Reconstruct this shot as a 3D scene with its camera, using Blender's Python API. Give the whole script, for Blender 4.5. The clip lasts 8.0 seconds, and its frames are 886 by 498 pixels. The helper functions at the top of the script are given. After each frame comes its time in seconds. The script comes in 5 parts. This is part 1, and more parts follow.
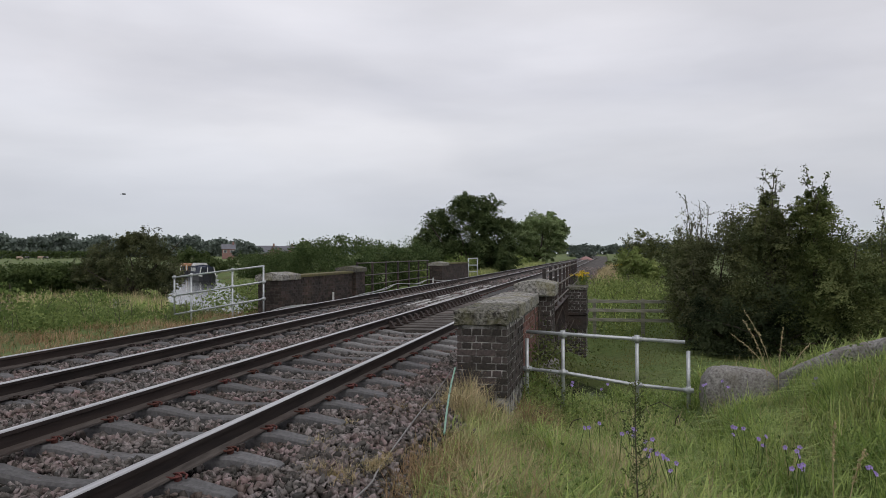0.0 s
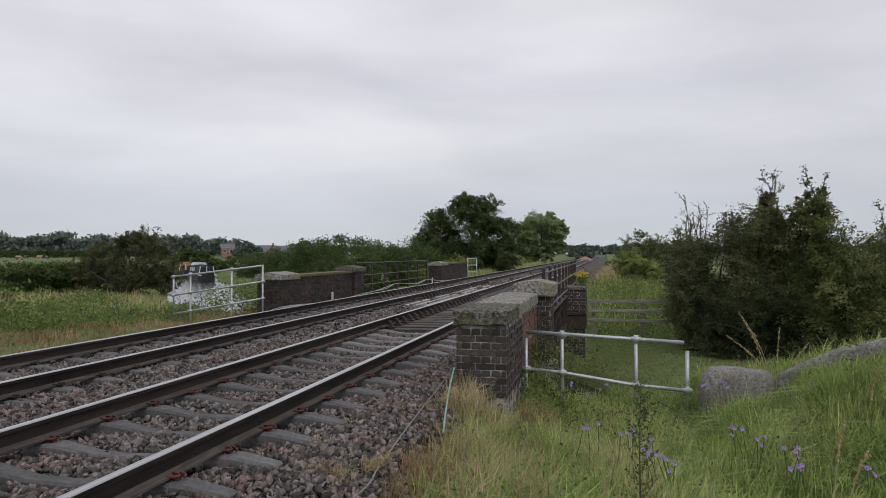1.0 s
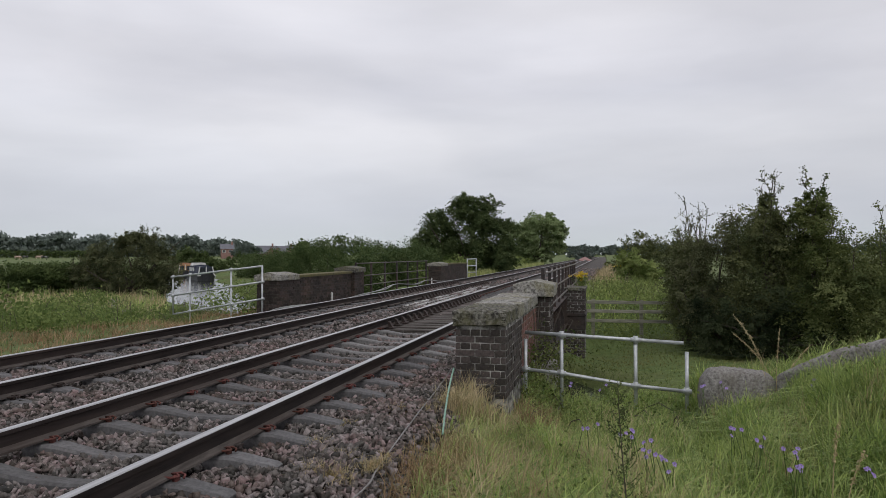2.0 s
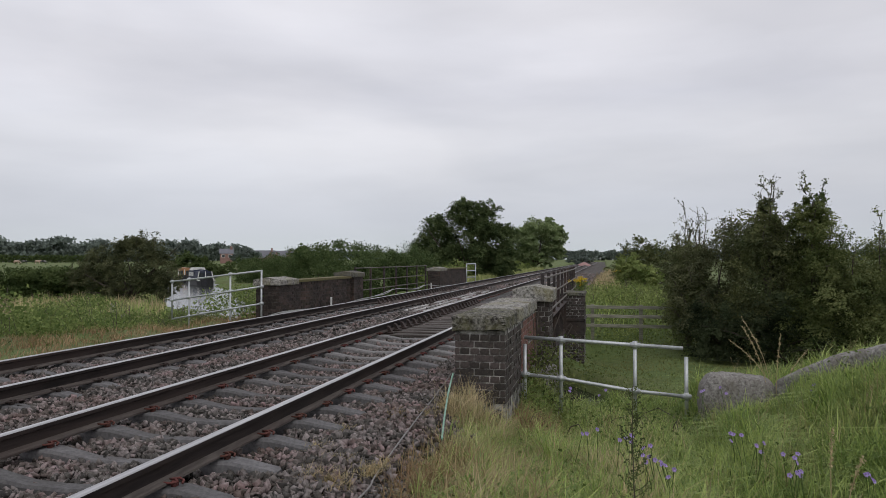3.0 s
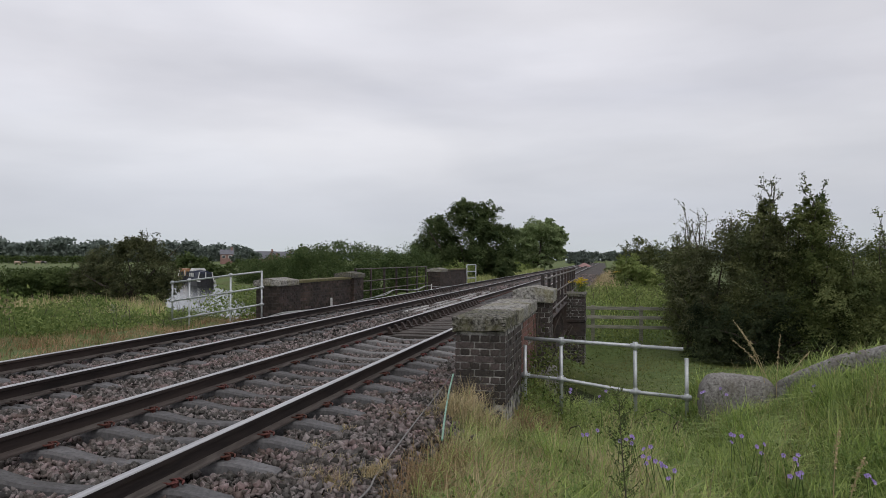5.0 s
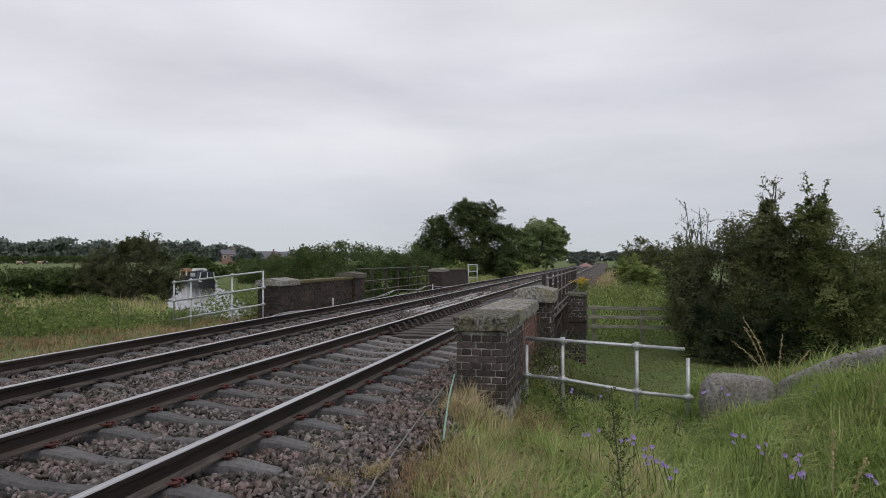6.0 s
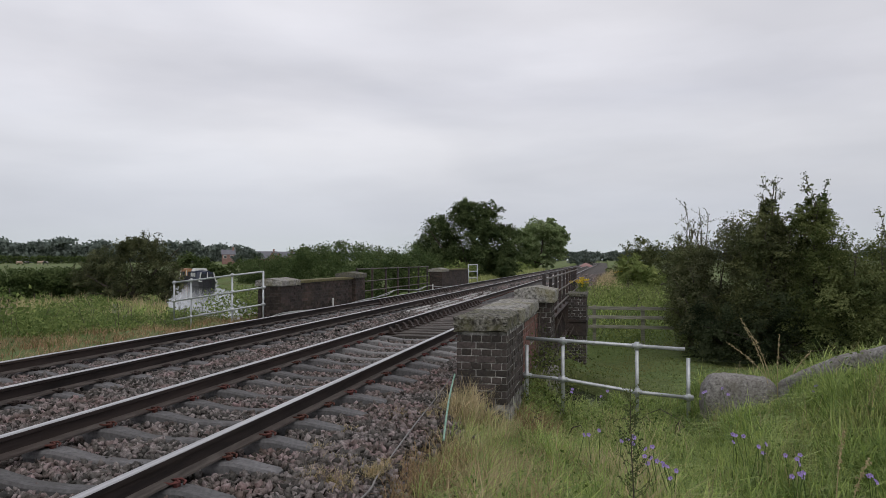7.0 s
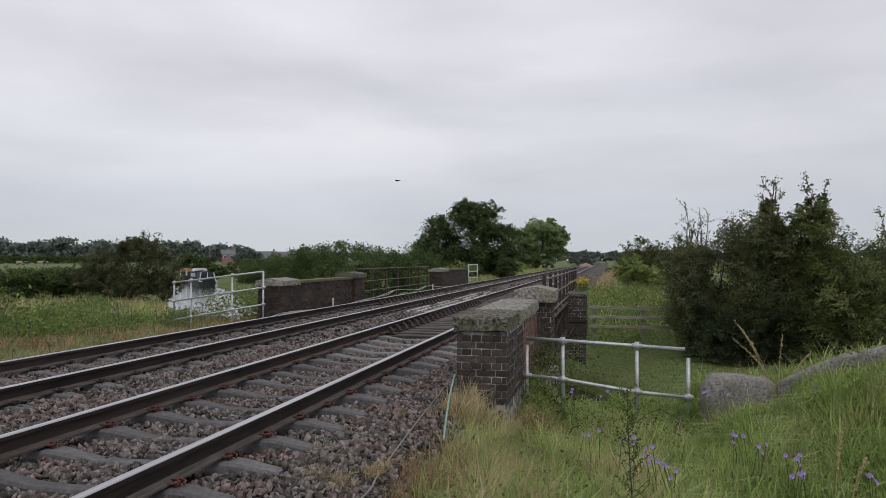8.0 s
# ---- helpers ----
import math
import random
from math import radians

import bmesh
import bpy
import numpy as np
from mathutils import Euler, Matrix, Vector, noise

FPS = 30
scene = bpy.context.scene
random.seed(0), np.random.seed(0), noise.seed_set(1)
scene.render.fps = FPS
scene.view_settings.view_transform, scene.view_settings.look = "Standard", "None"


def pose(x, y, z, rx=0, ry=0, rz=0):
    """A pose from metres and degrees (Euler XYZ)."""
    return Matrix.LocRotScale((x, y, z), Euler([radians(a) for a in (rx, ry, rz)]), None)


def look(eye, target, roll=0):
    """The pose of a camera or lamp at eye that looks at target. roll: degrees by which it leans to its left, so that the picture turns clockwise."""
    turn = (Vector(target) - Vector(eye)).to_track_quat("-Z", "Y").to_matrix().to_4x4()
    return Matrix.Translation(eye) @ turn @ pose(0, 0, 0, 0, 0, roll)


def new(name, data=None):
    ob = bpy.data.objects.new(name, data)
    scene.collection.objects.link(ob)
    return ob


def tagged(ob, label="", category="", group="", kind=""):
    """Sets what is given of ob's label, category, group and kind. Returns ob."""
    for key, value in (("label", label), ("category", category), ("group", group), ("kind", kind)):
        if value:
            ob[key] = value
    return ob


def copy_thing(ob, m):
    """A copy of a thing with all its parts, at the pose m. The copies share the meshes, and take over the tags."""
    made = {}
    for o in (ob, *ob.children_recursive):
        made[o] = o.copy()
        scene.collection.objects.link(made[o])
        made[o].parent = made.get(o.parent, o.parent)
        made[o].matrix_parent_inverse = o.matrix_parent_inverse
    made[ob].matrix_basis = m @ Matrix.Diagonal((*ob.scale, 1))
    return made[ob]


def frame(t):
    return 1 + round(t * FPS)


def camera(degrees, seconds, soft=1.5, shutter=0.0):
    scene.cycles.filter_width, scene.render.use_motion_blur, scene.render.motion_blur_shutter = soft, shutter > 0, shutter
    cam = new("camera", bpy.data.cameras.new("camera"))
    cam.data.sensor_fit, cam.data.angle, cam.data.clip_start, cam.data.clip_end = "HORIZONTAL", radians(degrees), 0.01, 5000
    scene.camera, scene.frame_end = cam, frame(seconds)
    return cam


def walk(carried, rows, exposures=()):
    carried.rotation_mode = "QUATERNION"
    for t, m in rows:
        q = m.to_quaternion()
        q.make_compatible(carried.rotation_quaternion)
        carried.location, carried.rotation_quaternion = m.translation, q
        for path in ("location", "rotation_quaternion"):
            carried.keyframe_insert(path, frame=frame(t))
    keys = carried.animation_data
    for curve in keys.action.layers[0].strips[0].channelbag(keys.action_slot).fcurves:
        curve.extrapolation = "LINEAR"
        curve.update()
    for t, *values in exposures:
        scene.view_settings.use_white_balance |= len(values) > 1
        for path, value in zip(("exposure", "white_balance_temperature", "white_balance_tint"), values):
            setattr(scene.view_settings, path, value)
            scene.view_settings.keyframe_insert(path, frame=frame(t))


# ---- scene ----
# ---------- camera: a tripod head that settles now and then ----------
cam = camera(63.5, 8.0, 0.6)
EYE = (0.0, 0.0, 1.28)


def aim(turn, tilt, roll):
    return pose(*EYE, 90 + tilt, 0, turn) @ pose(0, 0, 0, 0, 0, roll)


walk(cam, [
    (0.0, aim(12.842, 0.411, -0.192)), (0.5, aim(12.820, 0.414, -0.155)), (1.0, aim(12.787, 0.404, -0.083)),
    (1.5, aim(12.769, 0.403, -0.050)), (1.8, aim(12.760, 0.403, -0.045)), (2.7, aim(12.712, 0.800, -0.005)),
    (3.0, aim(12.702, 0.834, 0.0)), (3.5, aim(12.692, 0.906, 0.02)), (4.0, aim(12.675, 0.905, 0.011)),
    (4.5, aim(12.682, 0.905, 0.017)), (6.0, aim(12.829, 0.905, 0.011)), (6.5, aim(12.840, 0.904, 0.0)),
    (7.0, aim(12.840, 0.904, 0.0)), (8.0, aim(12.840, 0.904, 0.0))])

# ---------- world and light: a high overcast sky ----------
world = bpy.data.worlds.new("overcast")
scene.world = world
world.use_nodes = True
wn, wl = world.node_tree.nodes, world.node_tree.links
wn.clear()
w_out, w_bg = wn.new("ShaderNodeOutputWorld"), wn.new("ShaderNodeBackground")
sky = wn.new("ShaderNodeTexSky")
sky.sky_type, sky.sun_disc, sky.sun_elevation, sky.sun_rotation = "NISHITA", False, radians(52), radians(150)
w_co, w_sep = wn.new("ShaderNodeTexCoord"), wn.new("ShaderNodeSeparateXYZ")
wl.new(w_co.outputs["Generated"], w_sep.inputs[0])
# clouds lie on a flat layer overhead
w_add = wn.new("ShaderNodeMath")
w_add.operation, w_add.inputs[1].default_value = "ADD", 0.12
wl.new(w_sep.outputs[2], w_add.inputs[0])
w_div = wn.new("ShaderNodeVectorMath")
w_div.operation = "DIVIDE"
w_comb = wn.new("ShaderNodeCombineXYZ")
for i in range(3):
    wl.new(w_add.outputs[0], w_comb.inputs[i])
wl.new(w_co.outputs["Generated"], w_div.inputs[0])
wl.new(w_comb.outputs[0], w_div.inputs[1])
w_noise = wn.new("ShaderNodeTexNoise")
w_noise.inputs["Scale"].default_value, w_noise.inputs["Detail"].default_value = 0.75, 6.0
w_noise.inputs["Roughness"].default_value, w_noise.inputs["Distortion"].default_value = 0.45, 0.4
wl.new(w_div.outputs[0], w_noise.inputs["Vector"])
w_ramp = wn.new("ShaderNodeValToRGB")
w_ramp.color_ramp.elements[0].position, w_ramp.color_ramp.elements[0].color = 0.32, (0.64, 0.648, 0.715, 1)
w_ramp.color_ramp.elements[1].position, w_ramp.color_ramp.elements[1].color = 0.66, (0.79, 0.785, 0.838, 1)
wl.new(w_noise.outputs["Fac"], w_ramp.inputs[0])
# the layer thickens and greys towards the horizon
w_hor = wn.new("ShaderNodeValToRGB")
w_hor.color_ramp.interpolation = "EASE"
w_hor.color_ramp.elements[0].position, w_hor.color_ramp.elements[0].color = 0.0, (0.545, 0.585, 0.62, 1)
w_hor.color_ramp.elements[1].position, w_hor.color_ramp.elements[1].color = 0.26, (1, 1, 1, 1)
e = w_hor.color_ramp.elements.new(0.06)
e.color = (0.545, 0.57, 0.63, 1)
wl.new(w_sep.outputs[2], w_hor.inputs[0])
w_clouds = wn.new("ShaderNodeMix")
w_clouds.data_type = "RGBA"
w_fac = wn.new("ShaderNodeMapRange")
w_fac.inputs["From Min"].default_value, w_fac.inputs["From Max"].default_value = 0.03, 0.22
wl.new(w_sep.outputs[2], w_fac.inputs["Value"])
wl.new(w_fac.outputs[0], w_clouds.inputs["Factor"])
wl.new(w_hor.outputs[0], w_clouds.inputs["A"])
wl.new(w_ramp.outputs[0], w_clouds.inputs["B"])
w_dim = wn.new("ShaderNodeVectorMath")
w_dim.operation, w_dim.inputs[3].default_value = "SCALE", 0.09
wl.new(sky.outputs[0], w_dim.inputs[0])
w_mix = wn.new("ShaderNodeMix")
w_mix.data_type = "RGBA"
w_mix.inputs["Factor"].default_value = 0.96
wl.new(w_dim.outputs[0], w_mix.inputs["A"])
wl.new(w_clouds.outputs["Result"], w_mix.inputs["B"])
# long low streaks of thicker cloud
w_str = wn.new("ShaderNodeMapping")
w_str.inputs["Scale"].default_value, w_str.inputs["Location"].default_value = (1.0, 1.0, 4.5), (0.4, 0.1, 0.35)
w_n2 = wn.new("ShaderNodeTexNoise")
w_n2.inputs["Scale"].default_value, w_n2.inputs["Detail"].default_value = 1.6, 5.0
wl.new(w_co.outputs["Generated"], w_str.inputs[0])
wl.new(w_str.outputs[0], w_n2.inputs["Vector"])
w_r2 = wn.new("ShaderNodeMapRange")
w_r2.inputs["From Min"].default_value, w_r2.inputs["From Max"].default_value = 0.35, 0.65
w_r2.inputs["To Min"].default_value, w_r2.inputs["To Max"].default_value = 0.87, 1.05
wl.new(w_n2.outputs["Fac"], w_r2.inputs["Value"])
w_mul = wn.new("ShaderNodeVectorMath")
w_mul.operation = "SCALE"
wl.new(w_mix.outputs["Result"], w_mul.inputs[0])
wl.new(w_r2.outputs[0], w_mul.inputs[3])
wl.new(w_mul.outputs[0], w_bg.inputs["Color"])
w_bg.inputs["Strength"].default_value = 1.0
wl.new(w_bg.outputs[0], w_out.inputs["Surface"])

sun_lamp = bpy.data.lights.new("sun", "SUN")
sun_lamp.energy, sun_lamp.angle, sun_lamp.color = 0.55, radians(25), (1.0, 0.96, 0.90)
new("sun", sun_lamp).matrix_world = look((20, -30, 55), (0, 10, 0))
scene.view_settings.exposure = 0.05


# ---------- materials ----------
def mat(name, a, b, scale=8.0, rough=0.8, metal=0.0, bump=0.3, c=None, big=0.6, mix=0.5, spec=0.3, vary=0.0, island=0.0,
        detail=6.0, stretch=(1, 1, 1), space="Object", dist=0.02, through_light=0.0, lo=0.34, hi=0.66):
    """Two noises in size mix the colours a and b; c stains in patches; vary and island shift single pieces."""
    m = bpy.data.materials.new(name)
    m.use_nodes = True
    n, l = m.node_tree.nodes, m.node_tree.links
    bsdf = n["Principled BSDF"]
    co = n.new("ShaderNodeTexCoord")
    mp = n.new("ShaderNodeMapping")
    mp.inputs["Scale"].default_value = stretch
    l.new(co.outputs[space], mp.inputs[0])
    fine, coarse = n.new("ShaderNodeTexNoise"), n.new("ShaderNodeTexNoise")
    for t, s in ((fine, scale), (coarse, big)):
        t.inputs["Scale"].default_value, t.inputs["Detail"].default_value = s, detail
        t.inputs["Roughness"].default_value = 0.6
        l.new(mp.outputs[0], t.inputs["Vector"])
    ramp = n.new("ShaderNodeValToRGB")
    ramp.color_ramp.elements[0].position, ramp.color_ramp.elements[0].color = lo, (*a, 1)
    ramp.color_ramp.elements[1].position, ramp.color_ramp.elements[1].color = hi, (*b, 1)
    l.new(fine.outputs["Fac"], ramp.inputs[0])
    col = ramp.outputs[0]
    if c:
        r2 = n.new("ShaderNodeMapRange")
        r2.inputs["From Min"].default_value, r2.inputs["From Max"].default_value = 0.45, 0.68
        r2.inputs["To Max"].default_value = mix
        l.new(coarse.outputs["Fac"], r2.inputs["Value"])
        mx = n.new("ShaderNodeMix")
        mx.data_type = "RGBA"
        mx.inputs["B"].default_value = (*c, 1)
        l.new(r2.outputs[0], mx.inputs["Factor"])
        l.new(col, mx.inputs["A"])
        col = mx.outputs["Result"]
    for amount, node, out in ((vary, "ShaderNodeObjectInfo", "Random"), (island, "ShaderNodeNewGeometry", "Random Per Island")):
        if amount:
            src = n.new(node)
            r3 = n.new("ShaderNodeMapRange")
            r3.inputs["To Min"].default_value, r3.inputs["To Max"].default_value = 1 - amount, 1 + amount
            l.new(src.outputs[out], r3.inputs["Value"])
            hs = n.new("ShaderNodeHueSaturation")
            l.new(r3.outputs[0], hs.inputs["Value"])
            r4 = n.new("ShaderNodeMapRange")
            r4.inputs["To Min"].default_value, r4.inputs["To Max"].default_value = 0.5 + amount * 0.05, 0.5 - amount * 0.05
            l.new(src.outputs[out], r4.inputs["Value"])
            l.new(r4.outputs[0], hs.inputs["Hue"])
            l.new(col, hs.inputs["Color"])
            col = hs.outputs[0]
    l.new(col, bsdf.inputs["Base Color"])
    bsdf.inputs["Roughness"].default_value, bsdf.inputs["Metallic"].default_value = rough, metal
    bsdf.inputs["Specular IOR Level"].default_value = spec
    if bump:
        bp = n.new("ShaderNodeBump")
        bp.inputs["Strength"].default_value, bp.inputs["Distance"].default_value = bump, dist
        l.new(fine.outputs["Fac"], bp.inputs["Height"])
        l.new(bp.outputs[0], bsdf.inputs["Normal"])
    if through_light:
        tr, ms = n.new("ShaderNodeBsdfTranslucent"), n.new("ShaderNodeMixShader")
        l.new(col, tr.inputs["Color"])
        ms.inputs[0].default_value = through_light
        l.new(bsdf.outputs[0], ms.inputs[1])
        l.new(tr.outputs[0], ms.inputs[2])
        l.new(ms.outputs[0], n["Material Output"].inputs["Surface"])
    return m


def leaf(name, a, b, amount=0.28):
    return mat(name, a, b, scale=1.5, lo=0.38, hi=0.62, rough=0.75, bump=0, island=amount * 0.45, detail=4, spec=0.06, through_light=0.3)


GROUND = mat("meadow", (0.082, 0.122, 0.034), (0.14, 0.185, 0.06), 5, 0.95, bump=0.5, c=(0.125, 0.10, 0.045), big=0.22, mix=0.6, dist=0.1)
BED = mat("ballast_dust", (0.055, 0.049, 0.046), (0.125, 0.112, 0.104), 26, 0.95, bump=1.0, c=(0.08, 0.06, 0.05), dist=0.05, big=0.5)
STONE = mat("ballast_stone", (0.055, 0.049, 0.044), (0.225, 0.203, 0.188), 20, 0.8, bump=0.3, c=(0.19, 0.118, 0.10), big=1.6, mix=0.55, island=0.8)
RAIL_RUST = mat("rail_rust", (0.011, 0.008, 0.0075), (0.032, 0.0235, 0.021), 20, 0.85, 0.0, 0.2, c=(0.085, 0.06, 0.05), big=2, mix=0.4, stretch=(1, 0.1, 1))
RAIL_DUST = mat("dusty_rail_foot", (0.055, 0.046, 0.042), (0.13, 0.112, 0.10), 24, 0.85, 0.0, 0.2, c=(0.06, 0.042, 0.036), big=2, mix=0.6, stretch=(1, 0.15, 1))
RAIL_HEAD = mat("rail_polish", (0.36, 0.355, 0.36), (0.56, 0.555, 0.56), 30, 0.34, 1.0, 0.03, stretch=(1, 0.02, 1))
CONCRETE = mat("sleeper_concrete", (0.10, 0.098, 0.10), (0.175, 0.17, 0.17), 30, 0.85, bump=0.3, c=(0.07, 0.062, 0.056), big=2.2, vary=0.16, dist=0.006)
# Paler concrete for the near track's last sleepers before the timbers
CONCRETE_PALE = mat("pale_sleeper_concrete", (0.145, 0.14, 0.138), (0.26, 0.255, 0.25), 30, 0.75, bump=0.25, c=(0.13, 0.12, 0.115), big=2.2, vary=0.14, dist=0.006)
TIMBER = mat("old_timber", (0.055, 0.045, 0.04), (0.15, 0.13, 0.12), 9, 0.85, bump=0.5, c=(0.19, 0.17, 0.155), big=1.1, vary=0.3, stretch=(0.25, 4, 4))
CLIP = mat("rust_clip", (0.075, 0.030, 0.025), (0.16, 0.062, 0.05), 40, 0.7, 0.2, 0.2, vary=0.25)
CHAIR = mat("iron_chair", (0.035, 0.027, 0.024), (0.08, 0.06, 0.052), 30, 0.7, 0.3, 0.2, vary=0.2)
BRICK = mat("blue_brick", (0.034, 0.028, 0.026), (0.088, 0.073, 0.066), 22, 0.75, bump=0.35, c=(0.14, 0.095, 0.075), big=3.0, mix=0.4, vary=0.4, dist=0.006)
BRICK_RED = mat("red_brick", (0.13, 0.065, 0.05), (0.23, 0.125, 0.10), 22, 0.8, bump=0.35, c=(0.10, 0.08, 0.075), big=3.0, mix=0.6, vary=0.3, dist=0.006)
MORTAR_DARK = mat("sooty_mortar", (0.03, 0.028, 0.025), (0.10, 0.094, 0.085), 14, 0.95, bump=0.3)
BRICK_SOOT = mat("sooty_brick", (0.028, 0.022, 0.019), (0.066, 0.052, 0.045), 14, 0.8, bump=0.35, c=(0.125, 0.085, 0.06), big=1.3, mix=0.5, island=0.4)
MORTAR = mat("lime_mortar", (0.045, 0.041, 0.037), (0.46, 0.45, 0.42), 9, 0.95, bump=0.4, lo=0.40, hi=0.60, c=(0.045, 0.041, 0.036), big=3.0, mix=0.85)
COPING = mat("lichen_stone", (0.032, 0.029, 0.025), (0.27, 0.26, 0.225), 24, 0.9, bump=1.0, lo=0.40, hi=0.70, detail=14, c=(0.125, 0.12, 0.05), big=4.4, mix=0.7, dist=0.02)
COPING_PALE = mat("pale_stone", (0.075, 0.071, 0.062), (0.40, 0.385, 0.355), 22, 0.9, bump=0.6, lo=0.36, hi=0.62, detail=14, c=(0.20, 0.18, 0.07), big=3.6, mix=0.6, dist=0.02)
GALV = mat("galvanised_tube", (0.42, 0.44, 0.45), (0.60, 0.62, 0.63), 14, 0.45, 0.55, 0.05, c=(0.30, 0.31, 0.31), big=2)
BLOCK = mat("grey_block_stone", (0.11, 0.102, 0.094), (0.36, 0.345, 0.325), 34, 0.9, lo=0.34, hi=0.66, detail=14, bump=1.0, c=(0.17, 0.15, 0.125), big=5.0, mix=0.6, dist=0.012)
OLD_PAINT = mat("weathered_rail_paint", (0.065, 0.058, 0.05), (0.19, 0.18, 0.165), 12, 0.7, 0.2, 0.2, c=(0.13, 0.08, 0.055), big=2)
IRON = mat("dark_girder_iron", (0.030, 0.026, 0.026), (0.075, 0.062, 0.058), 7, 0.7, 0.2, 0.3, c=(0.12, 0.075, 0.055), big=1.3, mix=0.5)
BARK = mat("bark", (0.05, 0.042, 0.034), (0.12, 0.10, 0.082), 12, 0.9, bump=0.6, stretch=(1, 1, 0.3))
WOOD_FENCE = mat("grey_fence_wood", (0.19, 0.183, 0.145), (0.36, 0.347, 0.285), 9, 0.85, bump=0.3, stretch=(0.3, 3, 3), vary=0.15)
GRASS = mat("grass_blade", (0.21, 0.305, 0.075), (0.41, 0.50, 0.17), 1.6, 0.55, bump=0, island=0.4, detail=4, spec=0.3, through_light=0.3)
GRASS_PALE = mat("pale_grass_blade", (0.27, 0.31, 0.10), (0.42, 0.45, 0.19), 0.8, 0.55, bump=0, island=0.35, detail=3, spec=0.3, through_light=0.3)
# GRASS darkened for the low ground's shade; also used for rough trackside grass
SWARD = mat("short_sward", (0.11, 0.155, 0.04), (0.19, 0.235, 0.075), 0.5, 0.7, bump=0, island=0.35, detail=4, c=(0.20, 0.13, 0.05), big=0.35, mix=0.6, through_light=0.2)
STRAW = mat("dry_grass", (0.33, 0.26, 0.13), (0.55, 0.47, 0.28), 1.2, 0.8, bump=0, island=0.35, detail=3, through_light=0.2)
RUSSET = mat("russet_grass", (0.25, 0.165, 0.085), (0.41, 0.295, 0.17), 1.2, 0.8, bump=0, island=0.35, detail=3, through_light=0.2)
L_OAK = leaf("oak_leaf", (0.062, 0.090, 0.038), (0.125, 0.158, 0.066))
L_TREE = leaf("tree_leaf", (0.062, 0.096, 0.036), (0.125, 0.163, 0.066))
L_HAW = leaf("hawthorn_leaf", (0.070, 0.088, 0.040), (0.195, 0.21, 0.092))
L_VERGE = leaf("verge_leaf", (0.15, 0.205, 0.062), (0.29, 0.335, 0.12), 0.4)
# Leaf green darkened to stand in for the shade under the thicket
L_SHADE = leaf("thicket_shade_leaf", (0.030, 0.044, 0.023), (0.080, 0.098, 0.050))
L_BRIGHT = leaf("young_hawthorn_leaf", (0.075, 0.098, 0.038), (0.21, 0.235, 0.092))
L_IVY = leaf("ivy_leaf", (0.060, 0.088, 0.030), (0.19, 0.215, 0.080))
L_DARK = leaf("thorn_leaf", (0.065, 0.078, 0.042), (0.165, 0.172, 0.088))
L_HEDGE = leaf("hedge_leaf", (0.068, 0.100, 0.038), (0.13, 0.168, 0.064))
L_BRAMBLE = leaf("bramble_leaf", (0.105, 0.155, 0.046), (0.235, 0.29, 0.10), 0.5)
# A lighter green tree, paled further for the haze in front of it
L_LIME = leaf("pale_hazed_leaf", (0.17, 0.232, 0.10), (0.30, 0.36, 0.175))
# Next two leaf colours are paled and greyed to include distance haze
L_FAR = leaf("hazed_far_leaf", (0.175, 0.215, 0.19), (0.235, 0.27, 0.235), 0.15)
L_HAZE = leaf("hazed_wood_leaf", (0.14, 0.175, 0.15), (0.20, 0.23, 0.20), 0.2)
PURPLE = mat("cranesbill_petal", (0.30, 0.20, 0.52), (0.44, 0.32, 0.66), 20, 0.6, bump=0, island=0.2, through_light=0.3)
YELLOW = mat("ragwort_petal", (0.62, 0.44, 0.02), (0.80, 0.60, 0.05), 20, 0.6, bump=0, island=0.2, through_light=0.2)


